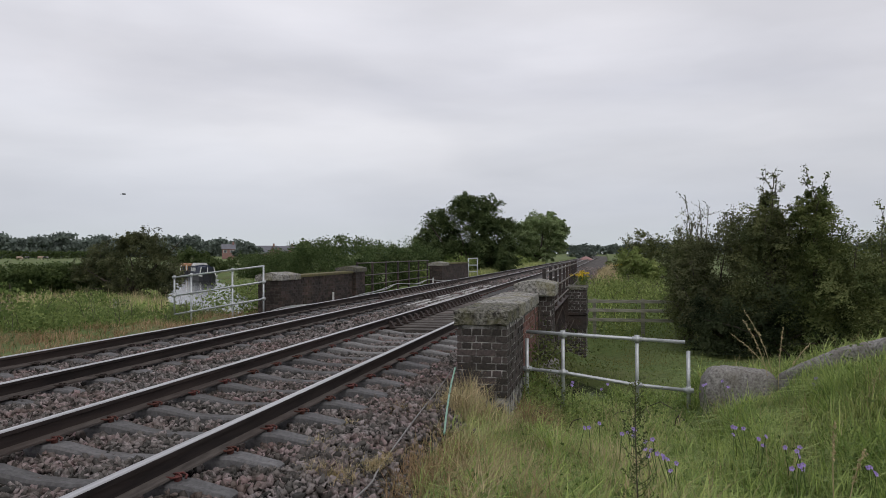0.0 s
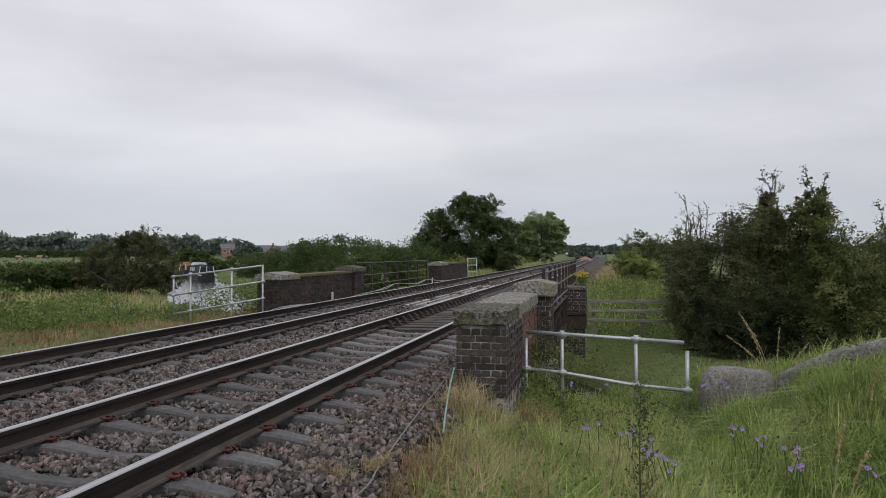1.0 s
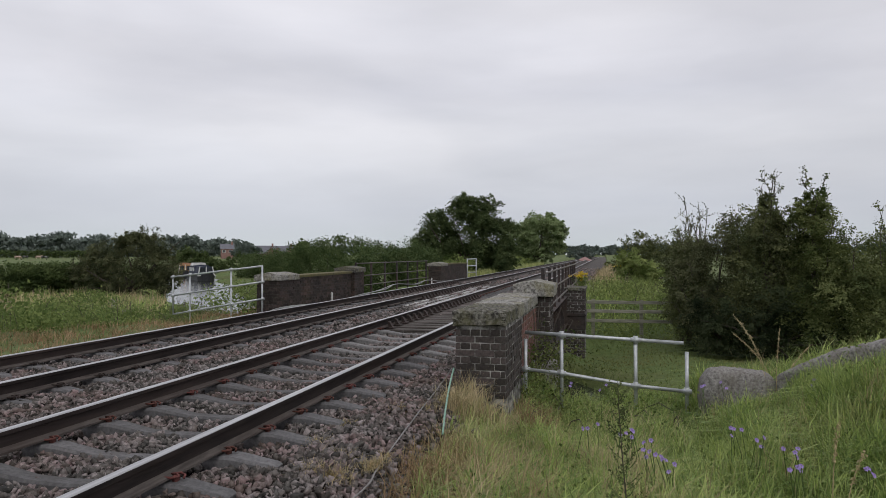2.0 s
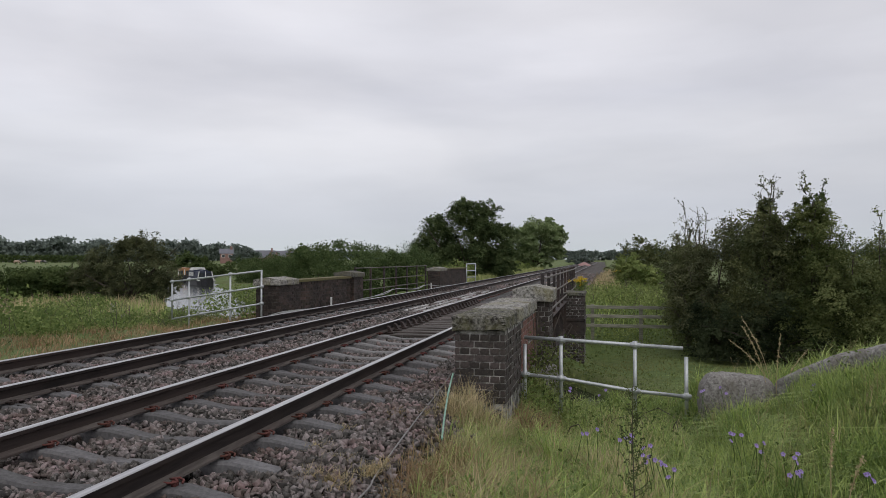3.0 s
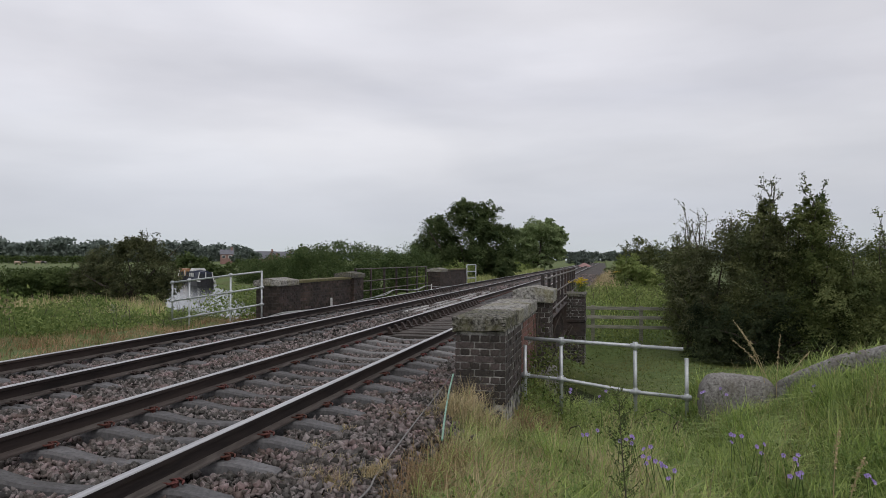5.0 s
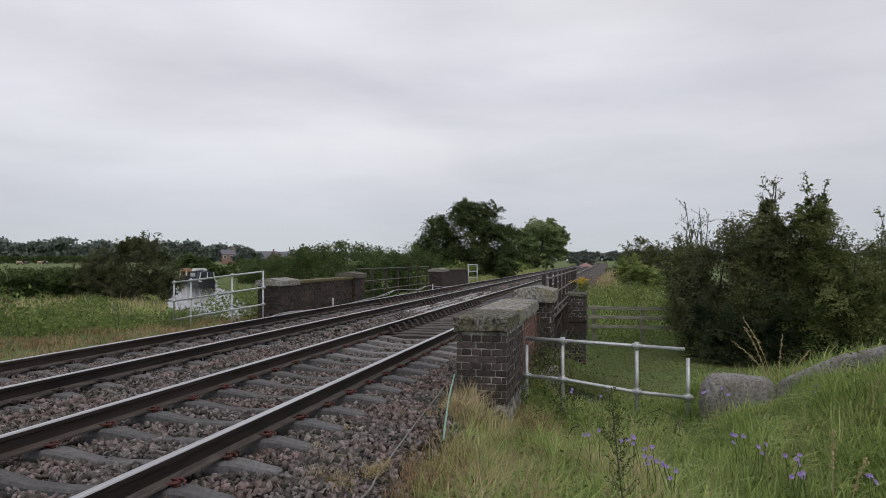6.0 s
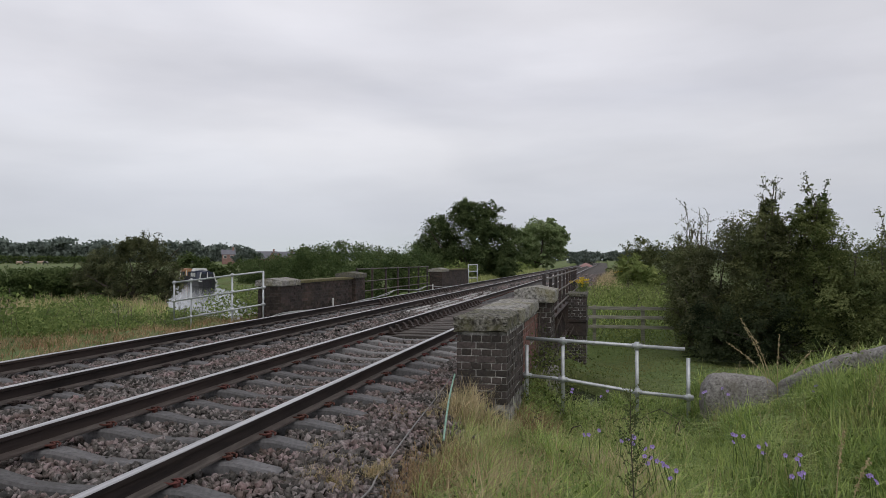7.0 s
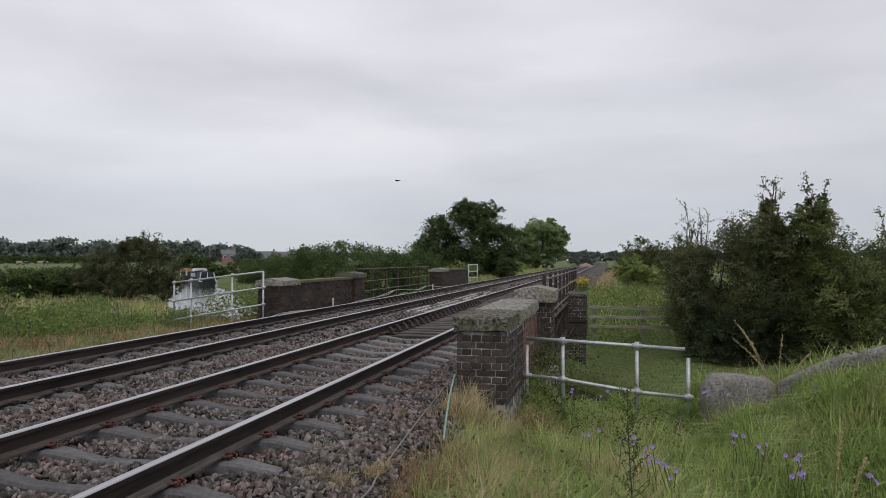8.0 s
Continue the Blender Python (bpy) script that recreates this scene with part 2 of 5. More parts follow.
# ---------- mesh helpers ----------
class Build:
    """Collects faces and turns them into one mesh."""

    def __init__(self):
        self.v, self.f = [], []

    def add(self, verts, faces):
        k = len(self.v)
        self.v += [tuple(p) for p in verts]
        self.f += [tuple(i + k for i in face) for face in faces]
        return self

    def box(self, x0, x1, y0, y1, z0, z1, m=None, b=0.0, jit=0.0, rnd=None):
        """A box with its upper and outer edges taken off by b."""
        ring = lambda z, d: [(x0 + d, y0 + d, z), (x1 - d, y0 + d, z), (x1 - d, y1 - d, z), (x0 + d, y1 - d, z)]
        if b:
            levels = [ring(z0, b), ring(z0 + b, 0), ring(z1 - b, 0), ring(z1, b)]
        else:
            levels = [ring(z0, 0), ring(z1, 0)]
        vs = [Vector(p) for r in levels for p in r]
        if jit:
            vs = [p + Vector([rnd.uniform(-jit, jit) for _ in range(3)]) for p in vs]
        if m is not None:
            vs = [m @ p for p in vs]
        fs = [(3, 2, 1, 0)]
        for k in range(len(levels) - 1):
            a = 4 * k
            fs += [(a + i, a + (i + 1) % 4, a + 4 + (i + 1) % 4, a + 4 + i) for i in range(4)]
        a = 4 * (len(levels) - 1)
        fs.append((a, a + 1, a + 2, a + 3))
        return self.add(vs, fs)

    def tube(self, pts, radii, n=8, cap=True):
        pts = [Vector(p) for p in pts]
        if isinstance(radii, (int, float)):
            radii = [radii] * len(pts)
        vs, fs = [], []
        for i, p in enumerate(pts):
            d = (pts[min(i + 1, len(pts) - 1)] - pts[max(i - 1, 0)]).normalized()
            s = d.cross(Vector((0, 0, 1)) if abs(d.z) < 0.9 else Vector((1, 0, 0))).normalized()
            u = s.cross(d)
            for k in range(n):
                a = 2 * math.pi * k / n
                vs.append(p + (s * math.cos(a) + u * math.sin(a)) * radii[i])
        for i in range(len(pts) - 1):
            for k in range(n):
                fs.append((i * n + k, i * n + (k + 1) % n, (i + 1) * n + (k + 1) % n, (i + 1) * n + k))
        if cap:
            fs.append(tuple(reversed(range(n))))
            fs.append(tuple(range((len(pts) - 1) * n, len(pts) * n)))
        return self.add(vs, fs)

    def prism(self, profile, y0, y1, cuts=1, m=None):
        """A profile of (x, z) drawn along y."""
        k = len(profile)
        vs = [Vector((x, y0 + (y1 - y0) * c / cuts, z)) for c in range(cuts + 1) for x, z in profile]
        if m is not None:
            vs = [m @ p for p in vs]
        fs = [(c * k + i, c * k + (i + 1) % k, (c + 1) * k + (i + 1) % k, (c + 1) * k + i) for c in range(cuts) for i in range(k)]
        fs += [tuple(reversed(range(k))), tuple(range(cuts * k, cuts * k + k))]
        return self.add(vs, fs)

    def mesh(self, name, material=None, smooth=False):
        me = bpy.data.meshes.new(name)
        me.from_pydata(self.v, [], self.f)
        fix = bmesh.new()
        fix.from_mesh(me)
        if len(self.f) < 4000:
            bmesh.ops.recalc_face_normals(fix, faces=fix.faces)
        fix.to_mesh(me)
        fix.free()
        if smooth:
            me.shade_smooth()
        if material:
            me.materials.append(material)
        return me


def part(name, build, material, parent, label="", smooth=False, kind=""):
    ob = new(name, build.mesh(name, material, smooth) if isinstance(build, Build) else build)
    ob.parent = parent
    return tagged(ob, label, kind=kind)


def thing(name, label, category, m=None, group="", kind=""):
    ob = new(name)
    ob.empty_display_size = 0.2
    if m is not None:
        ob.matrix_world = m
    return tagged(ob, label, category, group, kind)


def polys(name, verts, material, per=4, smooth=False):
    """A mesh of loose faces with `per` corners each, from an array (n, per, 3)."""
    verts = np.asarray(verts, dtype=np.float32)
    n = len(verts)
    me = bpy.data.meshes.new(name)
    me.vertices.add(n * per)
    me.vertices.foreach_set("co", verts.reshape(-1))
    me.loops.add(n * per)
    me.loops.foreach_set("vertex_index", np.arange(n * per, dtype=np.int32))
    me.polygons.add(n)
    me.polygons.foreach_set("loop_start", np.arange(0, n * per, per, dtype=np.int32))
    me.update(calc_edges=True)
    me.validate()
    me.materials.append(material)
    return me


def indexed(name, verts, faces, material, smooth=False):
    """A mesh from arrays of corners and quads or triangles."""
    verts, faces = np.asarray(verts, dtype=np.float32), np.asarray(faces, dtype=np.int32)
    n, per = faces.shape
    me = bpy.data.meshes.new(name)
    me.vertices.add(len(verts))
    me.vertices.foreach_set("co", verts.reshape(-1))
    me.loops.add(n * per)
    me.loops.foreach_set("vertex_index", faces.reshape(-1))
    me.polygons.add(n)
    me.polygons.foreach_set("loop_start", np.arange(0, n * per, per, dtype=np.int32))
    me.update(calc_edges=True)
    me.materials.append(material)
    if smooth:
        me.shade_smooth()
    return me


def unit(g, n):
    v = g.normal(size=(n, 3))
    return v / np.linalg.norm(v, axis=1)[:, None]


def unit_rows(v):
    return v / np.maximum(np.linalg.norm(v, axis=1), 1e-9)[:, None]


def leaves(g, pts, size, droop=0.2, normals=None, axes=None):
    """Pointed folded leaves (one folded quad each) round the points, as (n, 4, 3)."""
    n = len(pts)
    a = unit(g, n) if axes is None else axes.copy()
    c = unit(g, n) if normals is None else normals.copy()
    a[:, 2] -= droop
    a = unit_rows(a)
    c = unit_rows(c - (a * c).sum(1)[:, None] * a)
    b = np.cross(c, a)
    s = (size * g.uniform(0.6, 1.35, n))[:, None]
    base, tip = pts - a * s * 0.5, pts + a * s * 0.5
    left, right = pts + b * s * 0.36 + c * s * 0.12, pts - b * s * 0.36 + c * s * 0.12
    return np.stack([base, left, tip, right], 1)


def crown_leaves(g, blobs, n, size, fill=0.45, rough=0.35, per=110, puff=0.125):
    """Leaves in flat, layered sprays over the outer part of ellipsoids (x, y, z, rx, ry, rz)."""
    blobs = np.asarray(blobs, dtype=float)
    area = (blobs[:, 3] * blobs[:, 4] + blobs[:, 3] * blobs[:, 5] + blobs[:, 4] * blobs[:, 5]) ** 0.7
    # billows over each ellipsoid, then sprays over the billows and some within
    nb = 20 * len(blobs)
    bp = g.choice(len(blobs), nb, p=area / area.sum())
    bd = unit(g, nb)
    billow = blobs[bp, :3] + bd * blobs[bp, 3:] * (0.72 + rough * 0.6 * (g.random(nb) - 0.4))[:, None]
    size_b = 0.36 * blobs[bp, 3:] * g.uniform(0.65, 1.25, nb)[:, None]
    m = max(60, 3 * n // per)
    k = g.integers(0, nb, m)
    cp, cd = bp[k], unit(g, m)
    cd[:, 2] = np.abs(cd[:, 2]) * np.where(g.random(m) < 0.25, -1, 1)
    inner = g.random(m) < 0.25
    centre = billow[k] + cd * size_b[k] * (0.75 + 0.4 * g.random(m))[:, None]
    centre = np.where(inner[:, None], blobs[cp, :3] + cd * blobs[cp, 3:] * fill, centre)
    deep = np.min(np.linalg.norm((centre[:, None] - blobs[None, :, :3]) / blobs[None, :, 3:], axis=2), axis=1)
    keep = deep > fill * 0.9
    cp, cd, centre = cp[keep], cd[keep], centre[keep]
    m = len(cp)
    out = unit_rows(cd / blobs[cp, 3:])
    reach = blobs[cp, 3:].mean(1) * puff * 2.7 * g.uniform(0.6, 1.4, m)
    axis_ = unit_rows(out * 0.8 + unit(g, m) * 0.65 + np.array([0, 0, 0.05]))
    nrm = np.array([0, 0, 0.8]) + out * 0.5 + unit(g, m) * 0.35
    nrm = unit_rows(nrm - (nrm * axis_).sum(1)[:, None] * axis_)
    side = np.cross(nrm, axis_)
    k = g.integers(0, m, n)
    u, v, h = g.uniform(-0.6, 0.6, n), g.normal(0, 0.27, n), g.normal(0, 0.09, n)
    v = v * (1.1 - np.abs(u))
    pts = centre[k] + reach[k][:, None] * (axis_[k] * u[:, None] + side[k] * v[:, None] + nrm[k] * (h - 0.45 * u * u - 0.3 * v * v)[:, None])
    pts[:, 2] = np.maximum(pts[:, 2], 0.05)
    return leaves(g, pts, size, 0.25, nrm[k] + unit(g, n) * 0.4, axis_[k] * 0.6 + side[k] * np.sign(v)[:, None] * 0.6 + unit(g, n) * 0.5)


def twig_sprays(g, b, starts, ways, length, radius, size):
    """Forked shoots that leave the crown, with leaves along them; returns the leaf points."""
    out = []

    def shoot(p, w, L, r, forks):
        bend = g.normal(size=3) * 0.22
        at_ = lambda s: p + (w * s + bend * s * s) * L
        b.tube([at_(s) for s in np.linspace(0, 1, 5)], [r * (1 - 0.75 * s) for s in np.linspace(0, 1, 5)], 4, False)
        for s in np.linspace(0.15, 1, max(3, int(L / size * 1.1))):
            if g.random() < 0.8:
                out.extend(at_(s) + g.normal(size=3) * size * 0.55 for _ in range(2))
        for _ in range(forks):
            q = w + g.normal(size=3) * 0.75
            shoot(at_(g.uniform(0.25, 0.9)), q / np.linalg.norm(q), L * g.uniform(0.25, 0.5), r * 0.5, 0)

    for p, w in zip(starts, ways):
        shoot(p, w / np.linalg.norm(w), length * g.uniform(0.5, 1.2), radius, 5)
    return np.array(out).reshape(-1, 3)


def plant(name, label, category, m, blobs, n, size, material, seed, trunk=0.15, limbs=7, sprays=0, spray_len=0.8, fill=0.45,
          group="", rough=0.35, lean=0.0, per=110, puff=0.125):
    """A tree or shrub: tapered trunk, limbs to its blobs, and a crown of small leaves."""
    g = np.random.default_rng(seed)
    t = thing(name, label, category, m, group)
    wood = Build()
    blobs = [tuple(q) for q in blobs]
    mid = np.mean([q[:3] for q in blobs], axis=0)
    low = min(q[2] - q[5] for q in blobs)
    fork = Vector((mid[0] * 0.5 + lean, mid[1] * 0.5, max(0.35, low + 0.25 * (mid[2] - low))))
    wood.tube([(0, 0, -0.3), fork * 0.5, fork], [trunk * 1.25, trunk, trunk * 0.8], 8)
    trunk_part = part("trunk", wood, BARK, t)
    for i in range(limbs):
        wood = Build()
        q = blobs[i % len(blobs)]
        end = Vector(q[:3]) + Vector(g.normal(size=3) * 0.45 * np.array(q[3:]))
        side = Vector(g.normal(size=3) * 0.12 * np.array(q[3:]))
        wood.tube([fork * 0.9, fork.lerp(end, 0.5) + side, end], [trunk * 0.6, trunk * 0.35, trunk * 0.08], 5, False)
        part("limb", wood, BARK, trunk_part)
    wood = Build()
    crown = crown_leaves(g, blobs, n, size, fill, rough, per, puff)
    if sprays:
        k = g.integers(0, len(blobs), sprays)
        bl = np.array(blobs)[k]
        d = unit(g, sprays)
        d[:, 2] = np.abs(d[:, 2]) * 1.3 + 0.2
        d /= np.linalg.norm(d, axis=1)[:, None]
        starts = bl[:, :3] + d * bl[:, 3:] * 0.9
        extra = twig_sprays(g, wood, starts, d * np.array([0.7, 0.7, 1]) + np.array([0, 0, 1.1]), spray_len, 0.012 + size * 0.05, size)
        crown = np.concatenate([crown, leaves(g, extra, size)])
        part("twig", wood, BARK, t, "thin dark shoots", kind="stuff")
    part("crown", polys("crown", crown, material), material, t)
    return t


# ---------- the lie of the land ----------
RAIL_Z = 0.0
WATER_Z = -1.75
CANAL = [(60, 6, 1.4), (30, 9.5, 1.2), (8, 13.0, 1.0), (-0.5, 14.8, 1.1), (-5, 22.0, 1.5), (-10, 28.5, 2.2), (-17, 33.5, 2.4), (-24.0, 40.4, 2.6),
         (-31.3, 51.5, 2.7), (-45.7, 72.3, 3.0), (-58, 92, 3.4), (-78, 130, 3.6), (-138, 220, 4.0)]


def step(a, b, t):
    s = np.clip((t - a) / (b - a), 0, 1)
    return s * s * (3 - 2 * s)


def canal_gap(x, y):
    """Distance from the canal's edge; negative on the water."""
    best = np.full(np.shape(x), 1e9)
    for (x0, y0, w0), (x1, y1, w1) in zip(CANAL, CANAL[1:]):
        dx, dy = x1 - x0, y1 - y0
        s = np.clip(((x - x0) * dx + (y - y0) * dy) / (dx * dx + dy * dy), 0, 1)
        best = np.minimum(best, np.hypot(x - x0 - s * dx, y - y0 - s * dy) - (w0 + s * (w1 - w0)))
    return best


STONE_LINE = ((2.0, 9.05), (3.75, 7.75))


def shoulder(y):
    """The outer edge of the stones beside the near track; they spread past the bridge."""
    return -1.35 + 0.75 * step(24, 42, y) + 0.75 * step(42, 80, y) + 0.5 * step(80, 150, y)


def land(x, y):
    x, y = np.asarray(x, dtype=float), np.asarray(y, dtype=float)
    dist = np.hypot(x, y)
    # left of the line: a level cess, a bank, then fields that rise gently
    left = -0.45 - 0.85 * step(-12.5 + 2.3 * step(13, 17, y), -17.5 + 3.8 * step(13, 17, y), x) + 0.75 * step(80, 230, dist) + 1.2 * step(230, 900, dist)
    # right of the line: the grassy corner with the camera, which drops behind the handrail
    corner = -0.42 - 0.36 * step(3.5, 9.0, y) * step(-1.6, -0.6, x) - 0.04 + 0.56 * step(1.1, 3.2, x) * step(4.0, 7.2, y) + 0.28 * step(0.9, 1.3, x) * step(5.5, 8, y) + 0.03 * step(-0.6, -1.4, x)
    low = -1.42 + 0.98 * step(5.5, 0.2, x) * step(22.8, 27.5, y) - 0.45 * np.exp(-((x + 0.6) / 1.6) ** 2) * step(23.5, 20.5, y) + 0.75 * step(60, 230, dist) + 1.2 * step(230, 900, dist)
    right = corner + (low - corner) * step(10.9, 12.5, y)
    base = np.where(x < -5, left, right)
    flat = step(-9.6, -9.0, x) * step(-0.6, -1.0, x)
    base = base + (-0.45 - base) * flat * step(9.0, 10.0, y)
    base = np.where((x >= -9.0) & (x <= shoulder(y) - 0.25), -0.5, base)
    # earth banked against the fallen wing wall stones
    (sx0, sy0), (sx1, sy1) = STONE_LINE
    q = np.clip(((x - sx0) * (sx1 - sx0) + (y - sy0) * (sy1 - sy0)) / ((sx1 - sx0) ** 2 + (sy1 - sy0) ** 2), 0, 1)
    away = np.hypot(x - sx0 - q * (sx1 - sx0), y - sy0 - q * (sy1 - sy0))
    base = np.maximum(base, np.where(away < 1.6, -0.25 + 0.78 * q - 0.30 * np.maximum(away - 0.25, 0) - 0.7 * step(2.05, 1.75, x), -9))
    gap = canal_gap(x, y)
    bank = -1.5 - 1.3 * step(0.2, -0.8, gap)
    base = bank + (np.minimum(base, 9) - bank) * step(0.5, 3.2, gap)
    lumps = 0.05 * np.sin(x * 1.7 + 0.6 * y) * np.cos(y * 1.3 - 0.4 * x) + 0.03 * np.sin(3.1 * x + 2.3 * y)
    return base + lumps * np.where((x > -9.2) & (x < -0.9), 0.2, 1.0)


def axis(knots):
    out = []
    for (a, b, s) in knots:
        out += list(np.arange(a, b, s))
    return np.array(out + [knots[-1][1]])


gx = axis([(-3000, -400, 200), (-400, -100, 25), (-100, -30, 2.0), (-30, -13, 0.6), (-13, 6, 0.25), (6, 20, 0.8), (20, 100, 4), (100, 400, 30), (400, 3000, 260)])
gy = axis([(-600, -60, 60), (-60, -6, 3), (-6, 26, 0.25), (26, 60, 0.7), (60, 130, 2.5), (130, 500, 20), (500, 4000, 250)])
GX, GY = np.meshgrid(gx, gy)
GZ = land(GX, GY)
nx, ny = len(gx), len(gy)
ids = np.arange(nx * ny).reshape(ny, nx)
ground_faces = np.stack([ids[:-1, :-1], ids[:-1, 1:], ids[1:, 1:], ids[1:, :-1]], -1).reshape(-1, 4)
tagged(new("ground", indexed("ground", np.stack([GX, GY, GZ], -1).reshape(-1, 3), ground_faces, GROUND, True)),
       "rough green meadow ground with dry patches", "ground", kind="structure")

# canal water
WATER = mat("canal_water", (0.018, 0.022, 0.018), (0.028, 0.032, 0.024), 3, 0.13, bump=0.01, spec=0.25, dist=0.01)
wv, wf = [], []
for i, (x, y, w) in enumerate(CANAL):
    a, b = CANAL[max(i - 1, 0)], CANAL[min(i + 1, len(CANAL) - 1)]
    d = Vector((b[0] - a[0], b[1] - a[1])).normalized() * (w + 0.6)
    wv += [(x - d.y, y + d.x, WATER_Z), (x + d.y, y - d.x, WATER_Z)]
    if i:
        wf.append((2 * i - 2, 2 * i - 1, 2 * i + 1, 2 * i))
tagged(new("water", indexed("water", wv, wf, WATER)), "still grey canal water reflecting the sky", "water", kind="structure")

# ballast bed
bed = Build()
bed.prism([(-9.2, -0.62), (-8.6, -0.24), (-8.2, -0.29), (-6.0, -0.295), (-5.1, -0.28), (-4.2, -0.305), (-2.4, -0.305), (-1.9, -0.33), (-1.3, -0.50), (-1.25, -0.62)], -6, 420, 60)
rows = [24.4 + 2.5 * k for k in range(60)] + [200.0, 300.0, 420.0]
bed.add([p for y in rows for p in ((-1.9, y, -0.325), (float(shoulder(y)) - 0.3, y, -0.36), (float(shoulder(y)), y, -0.62))],
        [(3 * k + i, 3 * k + i + 1, 3 * k + i + 4, 3 * k + i + 3) for k in range(len(rows) - 1) for i in (0, 1)])
tagged(new("ballast_bed", bed.mesh("ballast_bed", BED)), "grey-brown crushed stone ballast bed under two tracks", "ballast", kind="structure")

# ---------- track ----------
PITCH = 0.645
RAIL_PROFILE = [(-0.012, -0.140), (0.012, -0.140), (0.010, -0.048), (0.035, -0.036),
                (0.036, -0.010), (0.028, -0.002), (-0.028, -0.002), (-0.036, -0.010), (-0.035, -0.036), (-0.010, -0.048)]
FOOT_PROFILE = [(-0.070, -0.163), (0.070, -0.163), (0.070, -0.148), (0.040, -0.142), (0.013, -0.128), (-0.013, -0.128), (-0.040, -0.142), (-0.070, -0.148)]


def rail(track, x):
    b = Build()
    b.prism([(x + px, pz) for px, pz in RAIL_PROFILE], -6, 420, 40)
    r = part("rail", b, RAIL_RUST, track, "rust-brown steel rail")
    top = Build()
    top.prism([(x - 0.034, -0.012), (x - 0.033, -0.006), (x - 0.027, 0.0), (x + 0.027, 0.0), (x + 0.033, -0.006), (x + 0.034, -0.012), (x, -0.013)], -6, 420, 40)
    part("running_surface", top, RAIL_HEAD, r, "polished rail head")
    foot = Build()
    foot.prism([(x + px, pz) for px, pz in FOOT_PROFILE], -6, 420, 40)
    part("rail_foot", foot, RAIL_DUST, r, "dusty grey-brown rail foot")


def sleeper_mesh(material):
    """A prestressed concrete sleeper along x: seats high, middle waisted, ends sloping."""
    b = Build()
    half = [(0, -0.232, 0.095), (0.25, -0.226, 0.098), (0.42, -0.20, 0.108), (0.58, -0.174, 0.118), (0.92, -0.174, 0.118), (1.08, -0.20, 0.112), (1.22, -0.222, 0.105), (1.25, -0.24, 0.10)]
    st = [(-x, z, w) for x, z, w in half[:0:-1]] + half
    vs, fs = [], []
    for x, top, hw in st:
        hw *= 0.88
        vs += [(x, -hw, -0.40), (x, -hw + 0.012, top - 0.02), (x, -hw + 0.03, top), (x, hw - 0.03, top), (x, hw - 0.012, top - 0.02), (x, hw, -0.40)]
    for i in range(len(st) - 1):
        fs += [(6 * i + k, 6 * i + k + 1, 6 * i + k + 7, 6 * i + k + 6) for k in range(5)]
    fs += [(5, 4, 3, 2, 1, 0), tuple(range(6 * len(st) - 6, 6 * len(st)))]
    b.add(vs, fs)
    return b.mesh("sleeper", material)


def clip_mesh(material):
    """A bent round-bar spring clip on its shoulder."""
    b = Build()
    b.tube([(0.035, -0.05, -0.143), (0.09, -0.05, -0.142), (0.13, -0.02, -0.138), (0.10, 0.0, -0.132), (0.05, 0.015, -0.138), (0.10, 0.045, -0.134), (0.14, 0.03, -0.142), (0.15, 0.0, -0.152)], 0.0085, 6)
    b.box(0.08, 0.11, -0.022, 0.022, -0.185, -0.135, b=0.005)
    return b.mesh("clip", material, True)


def timber_mesh():
    b = Build()
    b.box(-1.3, 1.3, -0.13, 0.13, -0.42, -0.20, b=0.012)
    return b.mesh("timber_sleeper", TIMBER)


def chair_mesh():
    """A cast chair with two jaws that hold the rail."""
    b = Build()
    b.box(-0.19, 0.19, -0.10, 0.10, -0.20, -0.160, b=0.01)
    for s in (-1, 1):
        b.prism([(s * 0.072, -0.165), (s * 0.15, -0.165), (s * 0.09, -0.06), (s * 0.045, -0.05)], -0.055, 0.055)
    return b.mesh("chair", CHAIR)


def track(label, xa, xb, first, bridge):
    t = thing("railway_track", label, "railway track", group="tracks of the line")
    for x in (xa, xb):
        rail(t, x)
    mid = (xa + xb) / 2
    rnd = random.Random(int(-xa * 10))
    y, i = first, 0
    while y < 75:
        wooden = bridge[0] < y < bridge[1]
        s = new("timber_sleeper" if wooden else "sleeper", TIMBER_MESH if wooden else PALE_SLEEPER_MESH if 10.4 < y < 13.4 and xa > -6 else SLEEPER_MESH)
        s.parent = t
        s.matrix_basis = pose(mid, y, rnd.uniform(-0.012, 0.004), 0, 0, rnd.uniform(-0.6, 0.6))
        if y < 36:
            for x in (xa, xb):
                if wooden:
                    c = new("chair", CHAIR_MESH)
                    c.parent = s
                    c.matrix_basis = pose(x - mid, 0, 0)
                else:
                    for side in (-1, 1):
                        c = new("clip", CLIP_MESH if xa > -6 else DARK_CLIP_MESH)
                        c.parent = s
                        c.matrix_basis = pose(x - mid, 0, 0, 0, 0, 180 if side < 0 else 0)
        y += PITCH * (0.75 if wooden else 1.0)
    return t


SLEEPER_MESH, PALE_SLEEPER_MESH, CLIP_MESH, DARK_CLIP_MESH, TIMBER_MESH, CHAIR_MESH = sleeper_mesh(CONCRETE), sleeper_mesh(CONCRETE_PALE), clip_mesh(CLIP), clip_mesh(CHAIR), timber_mesh(), chair_mesh()
R1, R2, R3, R4 = -7.44, -5.93, -4.306, -2.80
track("near railway track with rusty rails, polished heads and concrete sleepers", R3, R4, 1.57 - 9 * PITCH, (13.4, 24.0))
track("second railway track with rusty rails running beside the brick parapet", R1, R2, 1.59 - 9 * PITCH, (22.5, 37.0))

# loose ballast stones over the bed


